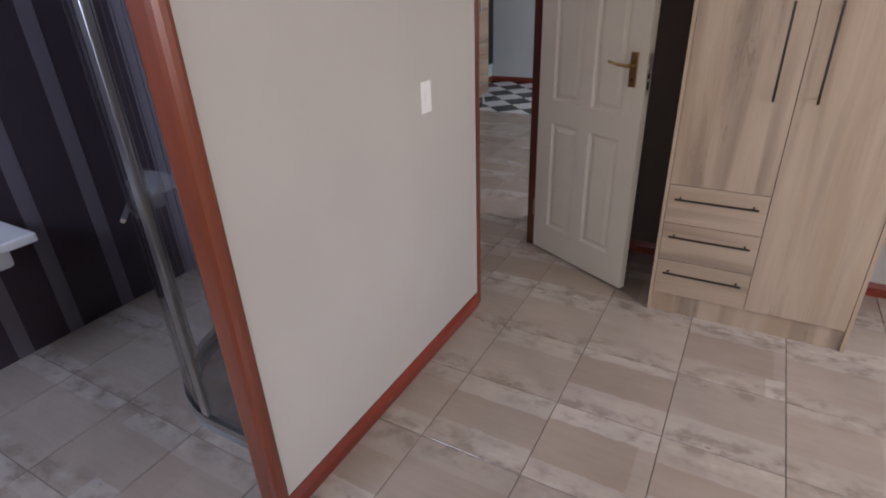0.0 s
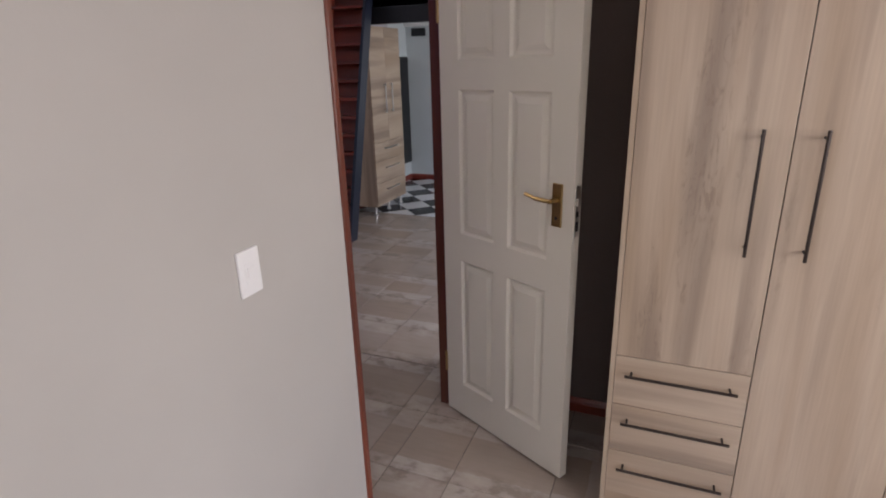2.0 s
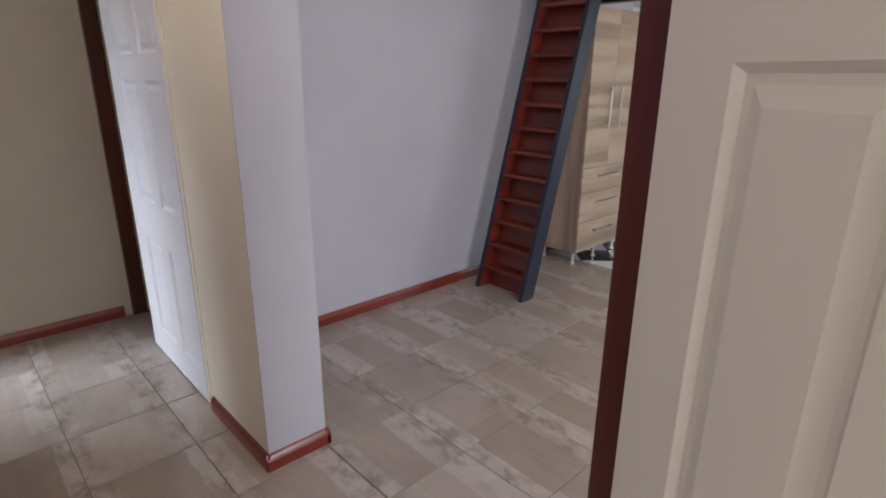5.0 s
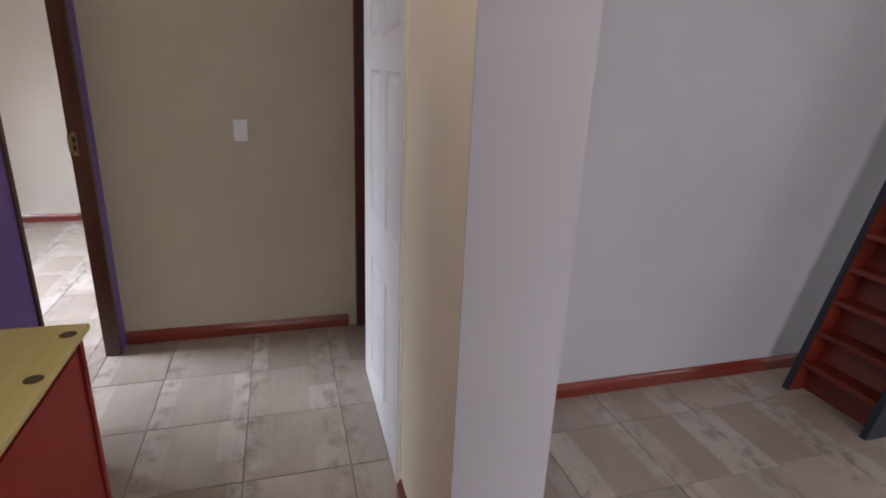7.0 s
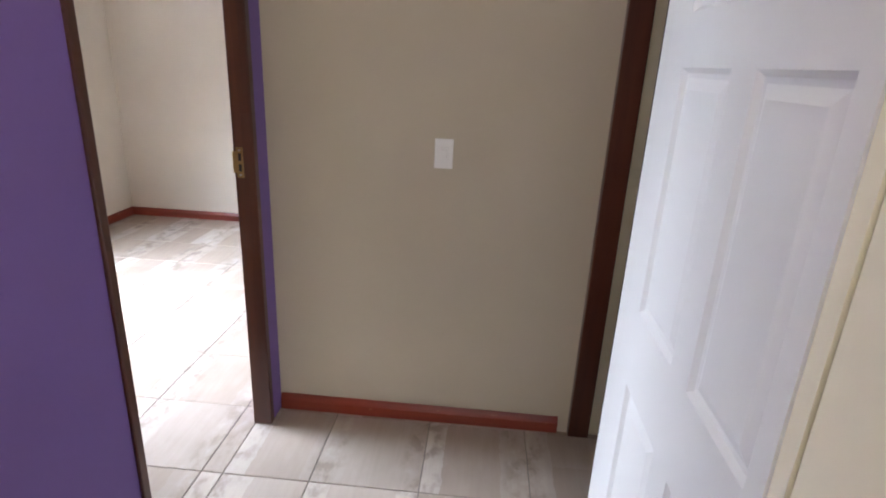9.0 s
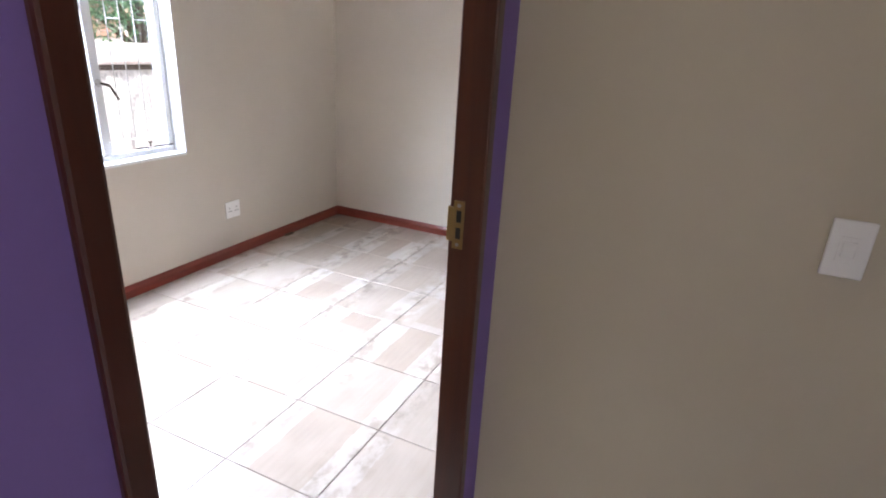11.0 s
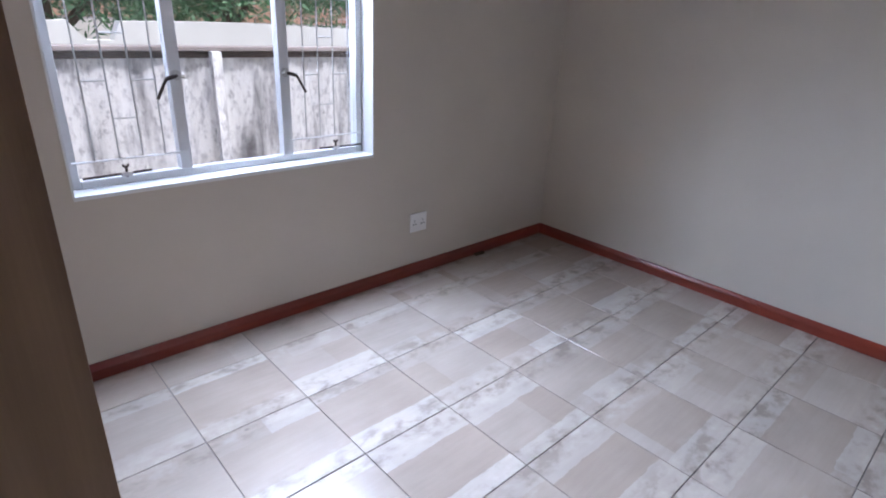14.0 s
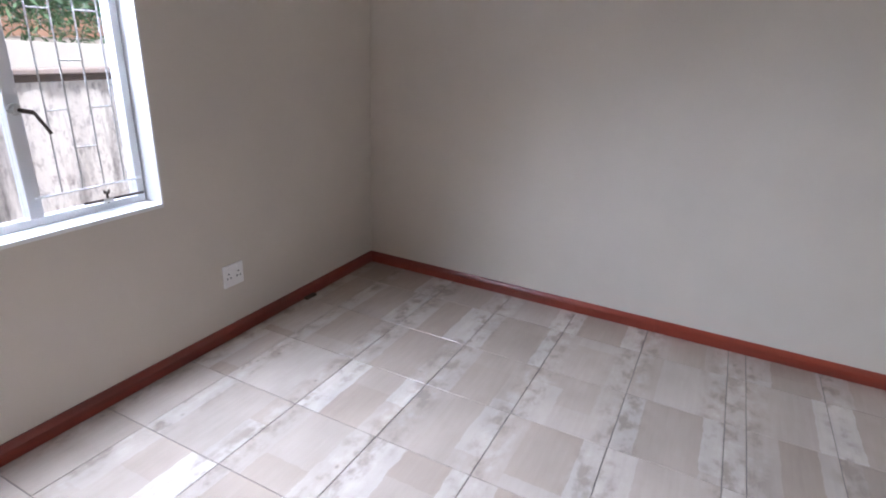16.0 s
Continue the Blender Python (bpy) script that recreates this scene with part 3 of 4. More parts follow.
def six_panel_leaf(w, h, th, cols=(), rows=()):
    """A moulded six-panel leaf, hinge edge at x = 0, thickness along y from 0 to th."""
    sx, mid = 0.16 * w, 0.11 * w
    pw = (w - 2 * sx - mid) / 2
    cols = cols or [(sx, sx + pw), (sx + pw + mid, w - sx)]
    rows = rows or [(a * h / 2.03, b * h / 2.03) for a, b in ((0.17, 0.80), (0.925, 1.525), (1.635, 1.90))]
    xs = [0, cols[0][0], cols[0][1], cols[1][0], cols[1][1], w]
    zs = [0, rows[0][0], rows[0][1], rows[1][0], rows[1][1], rows[2][0], rows[2][1], h]
    bm = bmesh.new()
    for y, s in ((0, -1), (th, 1)):
        for i in range(5):
            for j in range(7):
                if i in (1, 3) and j in (1, 3, 5):
                    panel_face(bm, xs[i], xs[i + 1], zs[j], zs[j + 1], y, s)
                else:
                    bm.faces.new([bm.verts.new((x, y, z)) for x, z in ((xs[i], zs[j]), (xs[i + 1], zs[j]), (xs[i + 1], zs[j + 1]), (xs[i], zs[j + 1]))])
    for pts in (((0, 0), (0, h)), ((0, h), (w, h)), ((w, h), (w, 0)), ((w, 0), (0, 0))):
        (xa, za), (xb, zb) = pts
        bm.faces.new([bm.verts.new(p) for p in ((xa, 0, za), (xb, 0, zb), (xb, th, zb), (xa, th, za))])
    bmesh.ops.remove_doubles(bm, verts=bm.verts, dist=0.0003)
    return bm


def lever_set(parent, x, z, y, s, material):
    """Back plate with lever on one face of a leaf."""
    plate = part("back_plate", block(x - 0.021, x + 0.021, min(y, y + s * 0.008), max(y, y + s * 0.008), z - 0.077, z + 0.077, bevel=0.003), material, parent, "worn brass back plate with keyhole")
    part("lever", rods(((x, y + s * 0.006, z + 0.02), (x, y + s * 0.045, z + 0.02), 0.009), ((x, y + s * 0.045, z + 0.02), (x - 0.06, y + s * 0.048, z + 0.022), 0.008), ((x - 0.06, y + s * 0.048, z + 0.022), (x - 0.115, y + s * 0.042, z + 0.03), 0.0065)), material, plate, "worn brass lever handle")
    part("keyhole", rods(((x, y + s * 0.008, z - 0.045), (x, y + s * 0.0095, z - 0.045), 0.006)), M_HOLE, plate)


# first bedroom door, open into the room
hx, hy, ex, ey = -0.056, 2.638, 0.548, 2.325
ang = math.degrees(math.atan2(ey - hy, ex - hx))
W1 = math.hypot(ex - hx, ey - hy)
d1 = thing("door_1", pose(hx, hy, 0.012, 0, 0, ang), "cream six-panel bedroom door standing open into the room", "door")
leaf = part("leaf", six_panel_leaf(W1, 2.0, 0.04), M_DOOR, d1)
lever_set(leaf, W1 - 0.066, 1.124, 0.0, -1, M_BRASS)
lever_set(leaf, W1 - 0.066, 1.124, 0.04, 1, M_BRASS)
part("lock_face", block(W1 - 0.001, W1 + 0.002, 0.009, 0.031, 1.02, 1.20), M_STEEL, leaf, "steel lock face plate on the door edge")
part("latch_slot", block(W1 + 0.0015, W1 + 0.0035, 0.013, 0.027, 1.04, 1.075), M_HOLE, leaf)
part("latch_slot", block(W1 + 0.0015, W1 + 0.0035, 0.013, 0.027, 1.09, 1.11), M_HOLE, leaf)
part("latch_bolt", block(W1 + 0.001, W1 + 0.010, 0.012, 0.028, 1.13, 1.155, bevel=0.002), M_STEEL, leaf)
for hz in (0.2, 1.75):
    part("hinge", rods(((-0.004, 0.0, hz), (-0.004, 0.0, hz + 0.1), 0.007)), M_BRASS, d1)

# hall door, standing in its opening with a gap
d3 = thing("door_3", pose(-2.125, YP + 0.034, 0.012, 0, 0, 180 - 0.5), "white six-panel hall door standing ajar", "door")
leaf3 = part("leaf", six_panel_leaf(0.82, 2.0, 0.04, [(0.045, 0.292), (0.385, 0.64)], [(0.15, 0.685), (0.888, 1.457), (1.565, 1.85)]), M_DOOR_WHITE, d3)
part("door_post", block(-0.034, -0.002, -0.004, 0.036, -0.01, 2.03), M_WALL_CREAM, d3, "cream painted post beside the door")

# striker plate on the second bedroom's jamb
sp = thing("striker_plate", pose(-3.3655, YS2 + 0.005, 1.036), "brass door striker plate screwed to the jamb", "striker plate")
bm = bmesh.new()
for b in ((0, 0.003, 0.0, 0.006, 0, 0.107), (0, 0.003, 0.018, 0.024, 0, 0.107), (0, 0.003, 0.006, 0.018, 0, 0.022), (0, 0.003, 0.006, 0.018, 0.048, 0.059), (0, 0.003, 0.006, 0.018, 0.086, 0.107), (-0.004, 0.003, -0.014, 0.0, 0.016, 0.092)):
    bx(bm, *b)
part("plate", bm, M_BRASS, sp)
for z0, z1 in ((0.022, 0.048), (0.059, 0.086)):
    part("slot", block(-0.001, 0.001, 0.006, 0.018, z0, z1), M_HOLE, sp)
for z in (0.010, 0.097):
    part("screw", rods(((0.002, 0.012, z), (0.0042, 0.012, z), 0.0045)), M_STEEL, sp)


def bar_handle(parent, p, q, out, r=0.005):
    """Straight bar pull between p and q, standing off by the vector out."""
    p, q, out = Vector(p), Vector(q), Vector(out)
    d = (q - p).normalized()
    h = part("handle", rods((p + out, q + out, r)), M_DARK, parent, "slim dark bronze bar handle")
    L = (q - p).length
    for k in (0.06, 0.94):
        c = p + d * (L * k)
        part("handle_post", rods((c, c + out, r * 0.8, 8)), M_DARK, h)
    return h


# fitted wardrobe of the first bedroom
AX0, AX1, AY0, AY1, AH = 0.714, 1.548, 2.215, YN - 0.004, 2.3
wr = thing("wardrobe", pose(0, 0, 0), "pale oak melamine wardrobe with two doors and three drawers", "wardrobe")
part("side_panel", block(AX0, AX0 + 0.016, AY0 + 0.0, AY1, 0, AH, bevel=0.001), M_OAK, wr)
part("side_panel", block(AX1 - 0.016, AX1, AY0 - 0.0, AY1, 0, AH, bevel=0.001), M_OAK, wr)
part("back_panel", block(AX0 + 0.016, AX1 - 0.016, AY1 - 0.012, AY1, 0.1, AH), M_OAK, wr)
part("top_panel", block(AX0 + 0.016, AX1 - 0.016, AY0 + 0.02, AY1 - 0.012, AH - 0.018, AH), M_OAK_X, wr)
part("plinth", block(AX0 + 0.016, AX1 - 0.016, AY0 + 0.014, AY0 + 0.030, 0, 0.104), M_OAK, wr)
part("divider", block(1.127, 1.141, AY0 + 0.022, AY1 - 0.012, 0.104, AH - 0.018), M_OAK, wr)
dl = part("door", block(AX0 + 0.0175, 1.1325, AY0 + 0.002, AY0 + 0.020, 0.672, AH - 0.02, bevel=0.0015), M_OAK, wr)
dr = part("door", block(1.1355, AX1 - 0.0175, AY0 + 0.002, AY0 + 0.020, 0.108, AH - 0.02, bevel=0.0015), M_OAK, wr)
bar_handle(dl, (1.056, AY0 + 0.002, 1.066), (1.056, AY0 + 0.002, 1.425), (0, -0.032, 0))
bar_handle(dr, (1.204, AY0 + 0.002, 1.066), (1.204, AY0 + 0.002, 1.425), (0, -0.032, 0))
for z0, z1, hz in ((0.484, 0.669, 0.612), (0.293, 0.481, 0.425), (0.108, 0.290, 0.234)):
    dw = part("drawer_front", block(AX0 + 0.0175, 1.1325, AY0 + 0.002, AY0 + 0.020, z0, z1, bevel=0.0015), M_OAK_X, wr)
    bar_handle(dw, (0.764, AY0 + 0.002, hz), (1.100, AY0 + 0.002, hz), (0, -0.032, 0))

# oak desk shelf beside the wardrobe
ds = thing("desk_shelf", pose(0, 0, 0), "pale oak melamine desk shelf fixed beside the wardrobe", "shelf")
part("board", block(AX1 + 0.001, 2.75, 2.38, YN - 0.001, 0.633, 0.663, bevel=0.002), M_OAK_X, ds)
part("end_panel", block(2.75, 2.768, 2.38, YN - 0.02, 0.0, 0.662, bevel=0.002), M_OAK, ds)


def wall_plate(name, m, w, h, label, kind):
    """White moulded plate; local x across, z up, y out of the wall (negative)."""
    th = thing(name, m, label, "socket" if kind == "socket" else "light switch")
    part("plate", block(-w / 2, w / 2, -0.009, 0, -h / 2, h / 2, bevel=0.003), M_WHITE, th)
    if kind == "switch":
        part("rocker", block(-w * 0.16, w * 0.16, -0.013, -0.008, -h * 0.14, h * 0.14, bevel=0.002), M_WHITE, th)
        part("rim", block(-w * 0.24, w * 0.24, -0.0105, -0.0085, -h * 0.22, h * 0.22, bevel=0.001), M_WHITE, th)
    else:
        for sx in (-w * 0.24, w * 0.24):
            bm = bmesh.new()
            for dx, dz in ((0, 0.012), (-0.010, -0.010), (0.010, -0.010)):
                rod(bm, (sx + dx, -0.0095, dz), (sx + dx, -0.0085, dz), 0.0042, 8)
            part("pin_holes", bm, M_HOLE, th)
            part("rocker", block(sx - 0.007, sx + 0.007, -0.012, -0.0085, h * 0.24, h * 0.40, bevel=0.001), M_WHITE, th)
    return th


wall_plate("light_switch", pose(XW, 1.455, 1.153, 0, 0, 90), 0.072, 0.115, "white plastic light switch on the bedroom wall", "switch")
wall_plate("light_switch", pose(XE, 2.164, 1.143, 0, 0, 90), 0.068, 0.108, "white plastic light switch on the taupe hall wall", "switch")
wall_plate("wall_socket", pose(-4.963, B2S, 0.327, 0, 0, 180), 0.122, 0.112, "white double wall socket above the skirting", "socket")
wall_plate("wall_socket", pose(1.91, YN, 0.25, 0, 0, 0), 0.125, 0.115, "white double wall socket under the desk shelf", "socket")

# ---- loft ladder ----
LX0, LX1, LY, SL, LZ = -2.345, -1.905, 4.765, 0.276, 2.55
ld = thing("loft_ladder", pose(0, 0, 0), "steep loft stair with red-stained steps and navy stringers", "stair")


def slanted(x0, x1, dy0, dy1, z0, z1):
    bm = block(x0, x1, dy0, dy1, z0, z1)
    for v in bm.verts:
        v.co.y += LY + SL * v.co.z
    return bm


part("stringer", slanted(LX0, LX0 + 0.03, 0.0, 0.125, 0, LZ), M_NAVY, ld, "navy painted stringer")
part("lining", slanted(LX0 + 0.03, LX0 + 0.036, 0.006, 0.12, 0, LZ), M_STEP, ld, "red-stained inner lining")
part("stringer", slanted(LX1 - 0.03, LX1, 0.0, 0.125, 0, LZ), M_NAVY, ld, "navy painted stringer")
for k in range(15):
    z = 0.165 * (k + 1)
    y = LY + SL * z
    part("step", block(LX0 + 0.03, LX1 - 0.03, y + 0.004, y + 0.118, z - 0.026, z, bevel=0.003), M_STEP, ld)
for k in range(15):
    part("riser", slanted(LX0 + 0.03, LX1 - 0.03, 0.104, 0.120, 0.165 * k, 0.165 * (k + 1) - 0.026), M_STEP, ld)

# loft edge
lf = thing("loft_edge", pose(0, 0, 0), "black steel beam along the edge of the loft floor", "beam", kind="structure")
part("beam", block(XL, 0.5, 5.62, 5.70, 1.985, 2.30, bevel=0.004), M_BLACK, lf)
part("hook_rod", rods(((XL + 0.01, 5.63, 1.54), (XL + 0.01, 5.63, 1.985), 0.008)), M_BLACK, lf)

# ---- kitchen ----
CX, CY0, CY1 = -2.10, 5.70, 6.40
tc = thing("tall_cabinet", pose(0, 0, 0), "tall pale oak kitchen cabinet on short metal legs", "cabinet")
part("body", block(XL + 0.005, CX - 0.018, CY0, CY1, 0.10, 1.985, bevel=0.001), M_OAK, tc)
for y0, y1, hy_ in ((CY0, (CY0 + CY1) / 2 - 0.0015, CY0 + 0.27), ((CY0 + CY1) / 2 + 0.0015, CY1, CY0 + 0.42)):
    dd = part("door", block(CX - 0.017, CX, y0, y1, 0.803, 1.985, bevel=0.0015), M_OAK_Y, tc)
    h = part("handle", rods(((CX + 0.03, hy_, 1.11), (CX + 0.03, hy_, 1.42), 0.007)), M_STEEL, dd, "brushed steel bar handle")
    for z in (1.13, 1.40):
        part("handle_post", rods(((CX, hy_, z), (CX + 0.03, hy_, z), 0.005, 8)), M_STEEL, h)
for z0, z1 in ((0.60, 0.80), (0.36, 0.597), (0.11, 0.357)):
    dw = part("drawer_front", block(CX - 0.017, CX, CY0, CY1, z0, z1, bevel=0.0015), M_OAK_Y, tc)
    zc = z0 + (z1 - z0) * 0.66
    h = part("handle", rods(((CX + 0.03, CY0 + 0.2, zc), (CX + 0.03, CY1 - 0.2, zc), 0.007)), M_STEEL, dw, "brushed steel bar handle")
    for yy in (CY0 + 0.22, CY1 - 0.22):
        part("handle_post", rods(((CX, yy, zc), (CX + 0.03, yy, zc), 0.005, 8)), M_STEEL, h)
for xx in (XL + 0.06, CX - 0.06):
    for yy in (CY0 + 0.04, (CY0 + CY1) / 2, CY1 - 0.04):
        part("leg", rods(((xx, yy, 0.012), (xx, yy, 0.10), 0.017, 12), ((xx, yy, 0), (xx, yy, 0.012), 0.026, 12)), M_STEEL, tc)

bd = thing("black_panel_board", pose(0, 0, 0), "tall black panel leaning by the kitchen wall", "panel")
part("panel", block(-2.655, -2.63, 6.98, 7.72, 0.26, 1.70, bevel=0.003), M_BLACK, bd)
part("notice", block(-2.6295, -2.627, 7.22, 7.36, 1.22, 1.42), M_WHITE, bd, "small white notice")
solid("air_vent", block(-2.56, -2.36, 7.72, 7.752, 1.96, 2.06, bevel=0.003), M_BLACK, "black louvred air vent high on the kitchen wall", "vent")
bm = bmesh.new()
bx(bm, -2.66, 0.5, 7.69, 7.75, 2.085, 2.14)
solid("cornice", bm, M_CEIL, "white cornice under the kitchen ceiling", "cornice", kind="structure")

# ---- hall ceiling lamp ----
hl = thing("ceiling_lamp", pose(-1.4, 2.1, H), "white round ceiling lamp lighting the hall", "ceiling lamp")
part("base", rods(((0, 0, 0), (0, 0, -0.03), 0.12, 28)), M_WHITE, hl)
bm = bmesh.new()
bmesh.ops.create_uvsphere(bm, u_segments=24, v_segments=12, radius=0.105)
bm.transform(Matrix.Translation((0, 0, -0.03)) @ Matrix.Diagonal((1, 1, 0.6, 1)))
part("shade", bm, M_OPAL, hl, "opal glass shade, lit")

# ---- red chest in the hall ----
rc = thing("red_chest", pose(0, 0, 0), "red painted chest with a yellow pine top with round holes", "chest")
RX0, RX1, RY0, RY1, RZ = -2.07, -1.10, YS + 0.004, 1.827, 0.780
part("carcass", block(RX0 + 0.03, RX1 - 0.02, RY0 + 0.01, RY1 - 0.022, 0.0, RZ - 0.018, bevel=0.003), M_RED, rc)
part("corner_post", block(RX0 + 0.026, RX0 + 0.05, RY1 - 0.021, RY1 - 0.014, 0.0, RZ - 0.018, bevel=0.002), M_RED, rc)
part("front_panel", block(RX0 + 0.075, RX1 - 0.05, RY1 - 0.021, RY1 - 0.016, 0.05, RZ - 0.05, bevel=0.002), M_RED, rc)
pull = part("handle", rods(((RX0 + 0.53, RY1 + 0.010, 0.33), (RX0 + 0.53, RY1 + 0.010, 0.60), 0.007)), M_STEEL, rc, "chrome bar handle")
for z in (0.35, 0.58):
    part("handle_post", rods(((RX0 + 0.53, RY1 - 0.018, z), (RX0 + 0.53, RY1 + 0.010, z), 0.005, 8)), M_STEEL, pull)
part("door_gap", block(RX0 + 0.072, RX0 + 0.0745, RY1 - 0.0215, RY1 - 0.0195, 0.05, RZ - 0.05), M_HOLE, rc)
bm = block(RX0, RX1, RY0, RY1, RZ - 0.018, RZ, bevel=0.002)
top = part("top", bm, M_PINE, rc, "knotty yellow pine top")
# flat discs on the top; their dark tone paints the shade inside the holes
for hxx in (-2.0, -1.777, -1.554):
    bm = bmesh.new()
    bmesh.ops.create_cone(bm, cap_ends=True, segments=24, radius1=0.021, radius2=0.021, depth=0.0012, matrix=Matrix.Translation((hxx, 1.797, RZ + 0.0008)))
    part("hole", bm, M_HOLE_WOOD, top)
    bm = bmesh.new()
    bmesh.ops.create_cone(bm, cap_ends=False, segments=24, radius1=0.0225, radius2=0.0205, depth=0.002, matrix=Matrix.Translation((hxx, 1.797, RZ + 0.001)))
    part("hole_rim", bm, M_PINE, top)

# ---- bathroom ----
bm = bmesh.new()
for y0 in (-0.95, -0.62, -0.30, 0.02, 0.22, 0.50, 0.74, 1.02, 1.24):
    bx(bm, -1.82, -1.817, y0, y0 + (0.07 if int(y0 * 100) % 4 else 0.11), 0, H)
solid("tile_stripes", bm, M_BATH_PALE, "pale vertical tile stripes on the dark bathroom wall", "wall tile", kind="structure")
bs = thing("wash_basin", pose(0, 0, 0), "white wall-hung wash basin", "basin")
bm = block(-1.816, -1.43, -0.1, 0.62, 0.655, 0.695, bevel=0.008)
part("slab", bm, M_PORCELAIN, bs)
part("bowl", block(-1.80, -1.50, 0.0, 0.54, 0.56, 0.655, bevel=0.02), M_PORCELAIN, bs)
sh = thing("shower_enclosure", pose(-0.147, YS2 - 0.013, 0), "quarter-round glass shower enclosure with chrome frame on a low kerb", "shower")


def curve_band(off0, off1, z0, z1, n=16):
    """Band that follows the kerb: straight, a quarter round, straight."""
    bm = bmesh.new()
    c, r, back = Vector((-0.44, -0.31, 0)), 0.5, 0.31
    pts = [((0.0, c.y - r), (0, -1))]
    for i in range(n + 1):
        a = -math.pi / 2 - (math.pi / 2) * i / n
        pts.append(((c.x + r * math.cos(a), c.y + r * math.sin(a)), (math.cos(a), math.sin(a))))
    pts.append(((c.x - r, c.y + back), (-1, 0)))
    rows = [[bm.verts.new((p[0] + d[0] * o, p[1] + d[1] * o, z)) for o, z in ((off0, z0), (off1, z0), (off1, z1), (off0, z1))] for p, d in pts]
    for a, b in zip(rows, rows[1:]):
        for k in range(4):
            bm.faces.new((a[k], a[(k + 1) % 4], b[(k + 1) % 4], b[k]))
    bm.faces.new(rows[0])
    bm.faces.new(rows[-1])
    return bm


part("kerb", curve_band(-0.05, 0.012, 0, 0.03), M_KERB, sh, "grey grouted kerb")
part("screen", curve_band(-0.008, 0.0, 0.075, 1.9), M_GLASS, sh, "curved clear glass screen")
for z in (0.03, 1.9):
    part("rail", curve_band(-0.022, 0.010, z, z + 0.03), M_STEEL, sh)
for a in (-150, -95):
    px, py = -0.44 + 0.5 * math.cos(radians(a)), -0.31 + 0.5 * math.sin(radians(a))
    part("upright", block(px - 0.018, px + 0.018, py - 0.012, py + 0.012, 0.07, 1.91, bevel=0.004), M_STEEL, sh)
part("door_pull", rods(((-0.44 + 0.53 * math.cos(radians(-148)), -0.31 + 0.53 * math.sin(radians(-148)), 0.86), (-0.44 + 0.53 * math.cos(radians(-112)), -0.31 + 0.53 * math.sin(radians(-112)), 0.86), 0.009)), M_STEEL, sh)

# ---- second bedroom ----
w2 = thing("wardrobe", pose(0, 0, 0), "tall oak melamine wardrobe with dark bar handles by the door", "wardrobe")
QX0, QX1, QY0, QY1 = -3.10, B2E - 0.002, B2S + 0.02, 0.59
part("end_panel", block(QX0, QX1, QY1 - 0.018, QY1, 0, 2.3, bevel=0.001), M_OAK_SHADED, w2, "knotty oak-grain end panel")
part("body", block(QX0 + 0.02, QX1, QY0, QY1 - 0.018, 0.10, 2.3), M_OAK, w2)
part("plinth", block(QX0 + 0.04, QX1, QY0, QY1 - 0.018, 0.0, 0.10), M_OAK_Y, w2)
nd = 3
for k in range(nd):
    y0 = QY0 + (QY1 - 0.02 - QY0) * k / nd
    y1 = QY0 + (QY1 - 0.02 - QY0) * (k + 1) / nd
    dd = part("door", block(QX0 + 0.001, QX0 + 0.019, y0 + 0.0015, y1 - 0.0015, 0.104, 2.28, bevel=0.0015), M_OAK, w2)
    yh = y1 - 0.05 if k == 0 else y0 + 0.06
    bar_handle(dd, (QX0 + 0.001, yh, 0.98), (QX0 + 0.001, yh, 1.34), (-0.032, 0, 0))

# steel window
wn = thing("window_1", pose(0, 0, 0), "white painted steel casement window with burglar bars", "window", kind="structure")
FY0, FY1 = -1.005, -0.965
FX0, FX1 = WX0 + 0.012, WX1 - 0.018
MA, MB = -4.225, -3.76
TZ = 1.53
for b in ((FX0, FX0 + 0.03, FY0, FY1, WZ0 + 0.004, WZ1), (FX1 - 0.03, FX1, FY0, FY1, WZ0 + 0.004, WZ1), (FX0 + 0.0305, FX1 - 0.0305, FY0, FY1, WZ0 + 0.004, WZ0 + 0.034), (FX0 + 0.0305, FX1 - 0.0305, FY0, FY1, WZ1 - 0.03, WZ1)):
    part("window_frame", block(*b, bevel=0.003), M_FRAME, wn)
for x in (MA, MB):
    part("mullion", block(x - 0.024, x + 0.024, FY0 - 0.004, FY1 + 0.004, WZ0 + 0.0345, WZ1 - 0.0305, bevel=0.004), M_FRAME, wn)
part("transom", block(MA + 0.024, MB - 0.024, FY0, FY1, TZ - 0.02, TZ + 0.02, bevel=0.003), M_FRAME, wn)
for x0, x1, z0, z1 in ((FX0 + 0.03, MA - 0.024, WZ0 + 0.03, WZ1 - 0.03), (MA + 0.024, MB - 0.024, WZ0 + 0.03, TZ - 0.02), (MA + 0.024, MB - 0.024, TZ + 0.02, WZ1 - 0.03), (MB + 0.024, FX1 - 0.03, WZ0 + 0.03, WZ1 - 0.03)):
    p = part("pane", block(x0, x1, -0.992, -0.988, z0, z1), M_GLASS, wn, "clear window glass")
    p.visible_shadow = False
solid("window_sill", block(WX0 + 0.001, WX1 - 0.001, B2S - 0.199, B2S + 0.004, WZ0 - 0.012, WZ0 + 0.003), M_REVEAL, "white painted window sill", "sill", kind="structure")
bm = bmesh.new()
bx(bm, WX0 - 0.0005, WX0 + 0.006, B2S - 0.199, B2S + 0.003, WZ0 + 0.003, WZ1)
bx(bm, WX1 - 0.006, WX1 + 0.0005, B2S - 0.199, B2S + 0.003, WZ0 + 0.003, WZ1)
solid("window_reveal", bm, M_REVEAL, "white painted window reveals", "reveal", kind="structure")
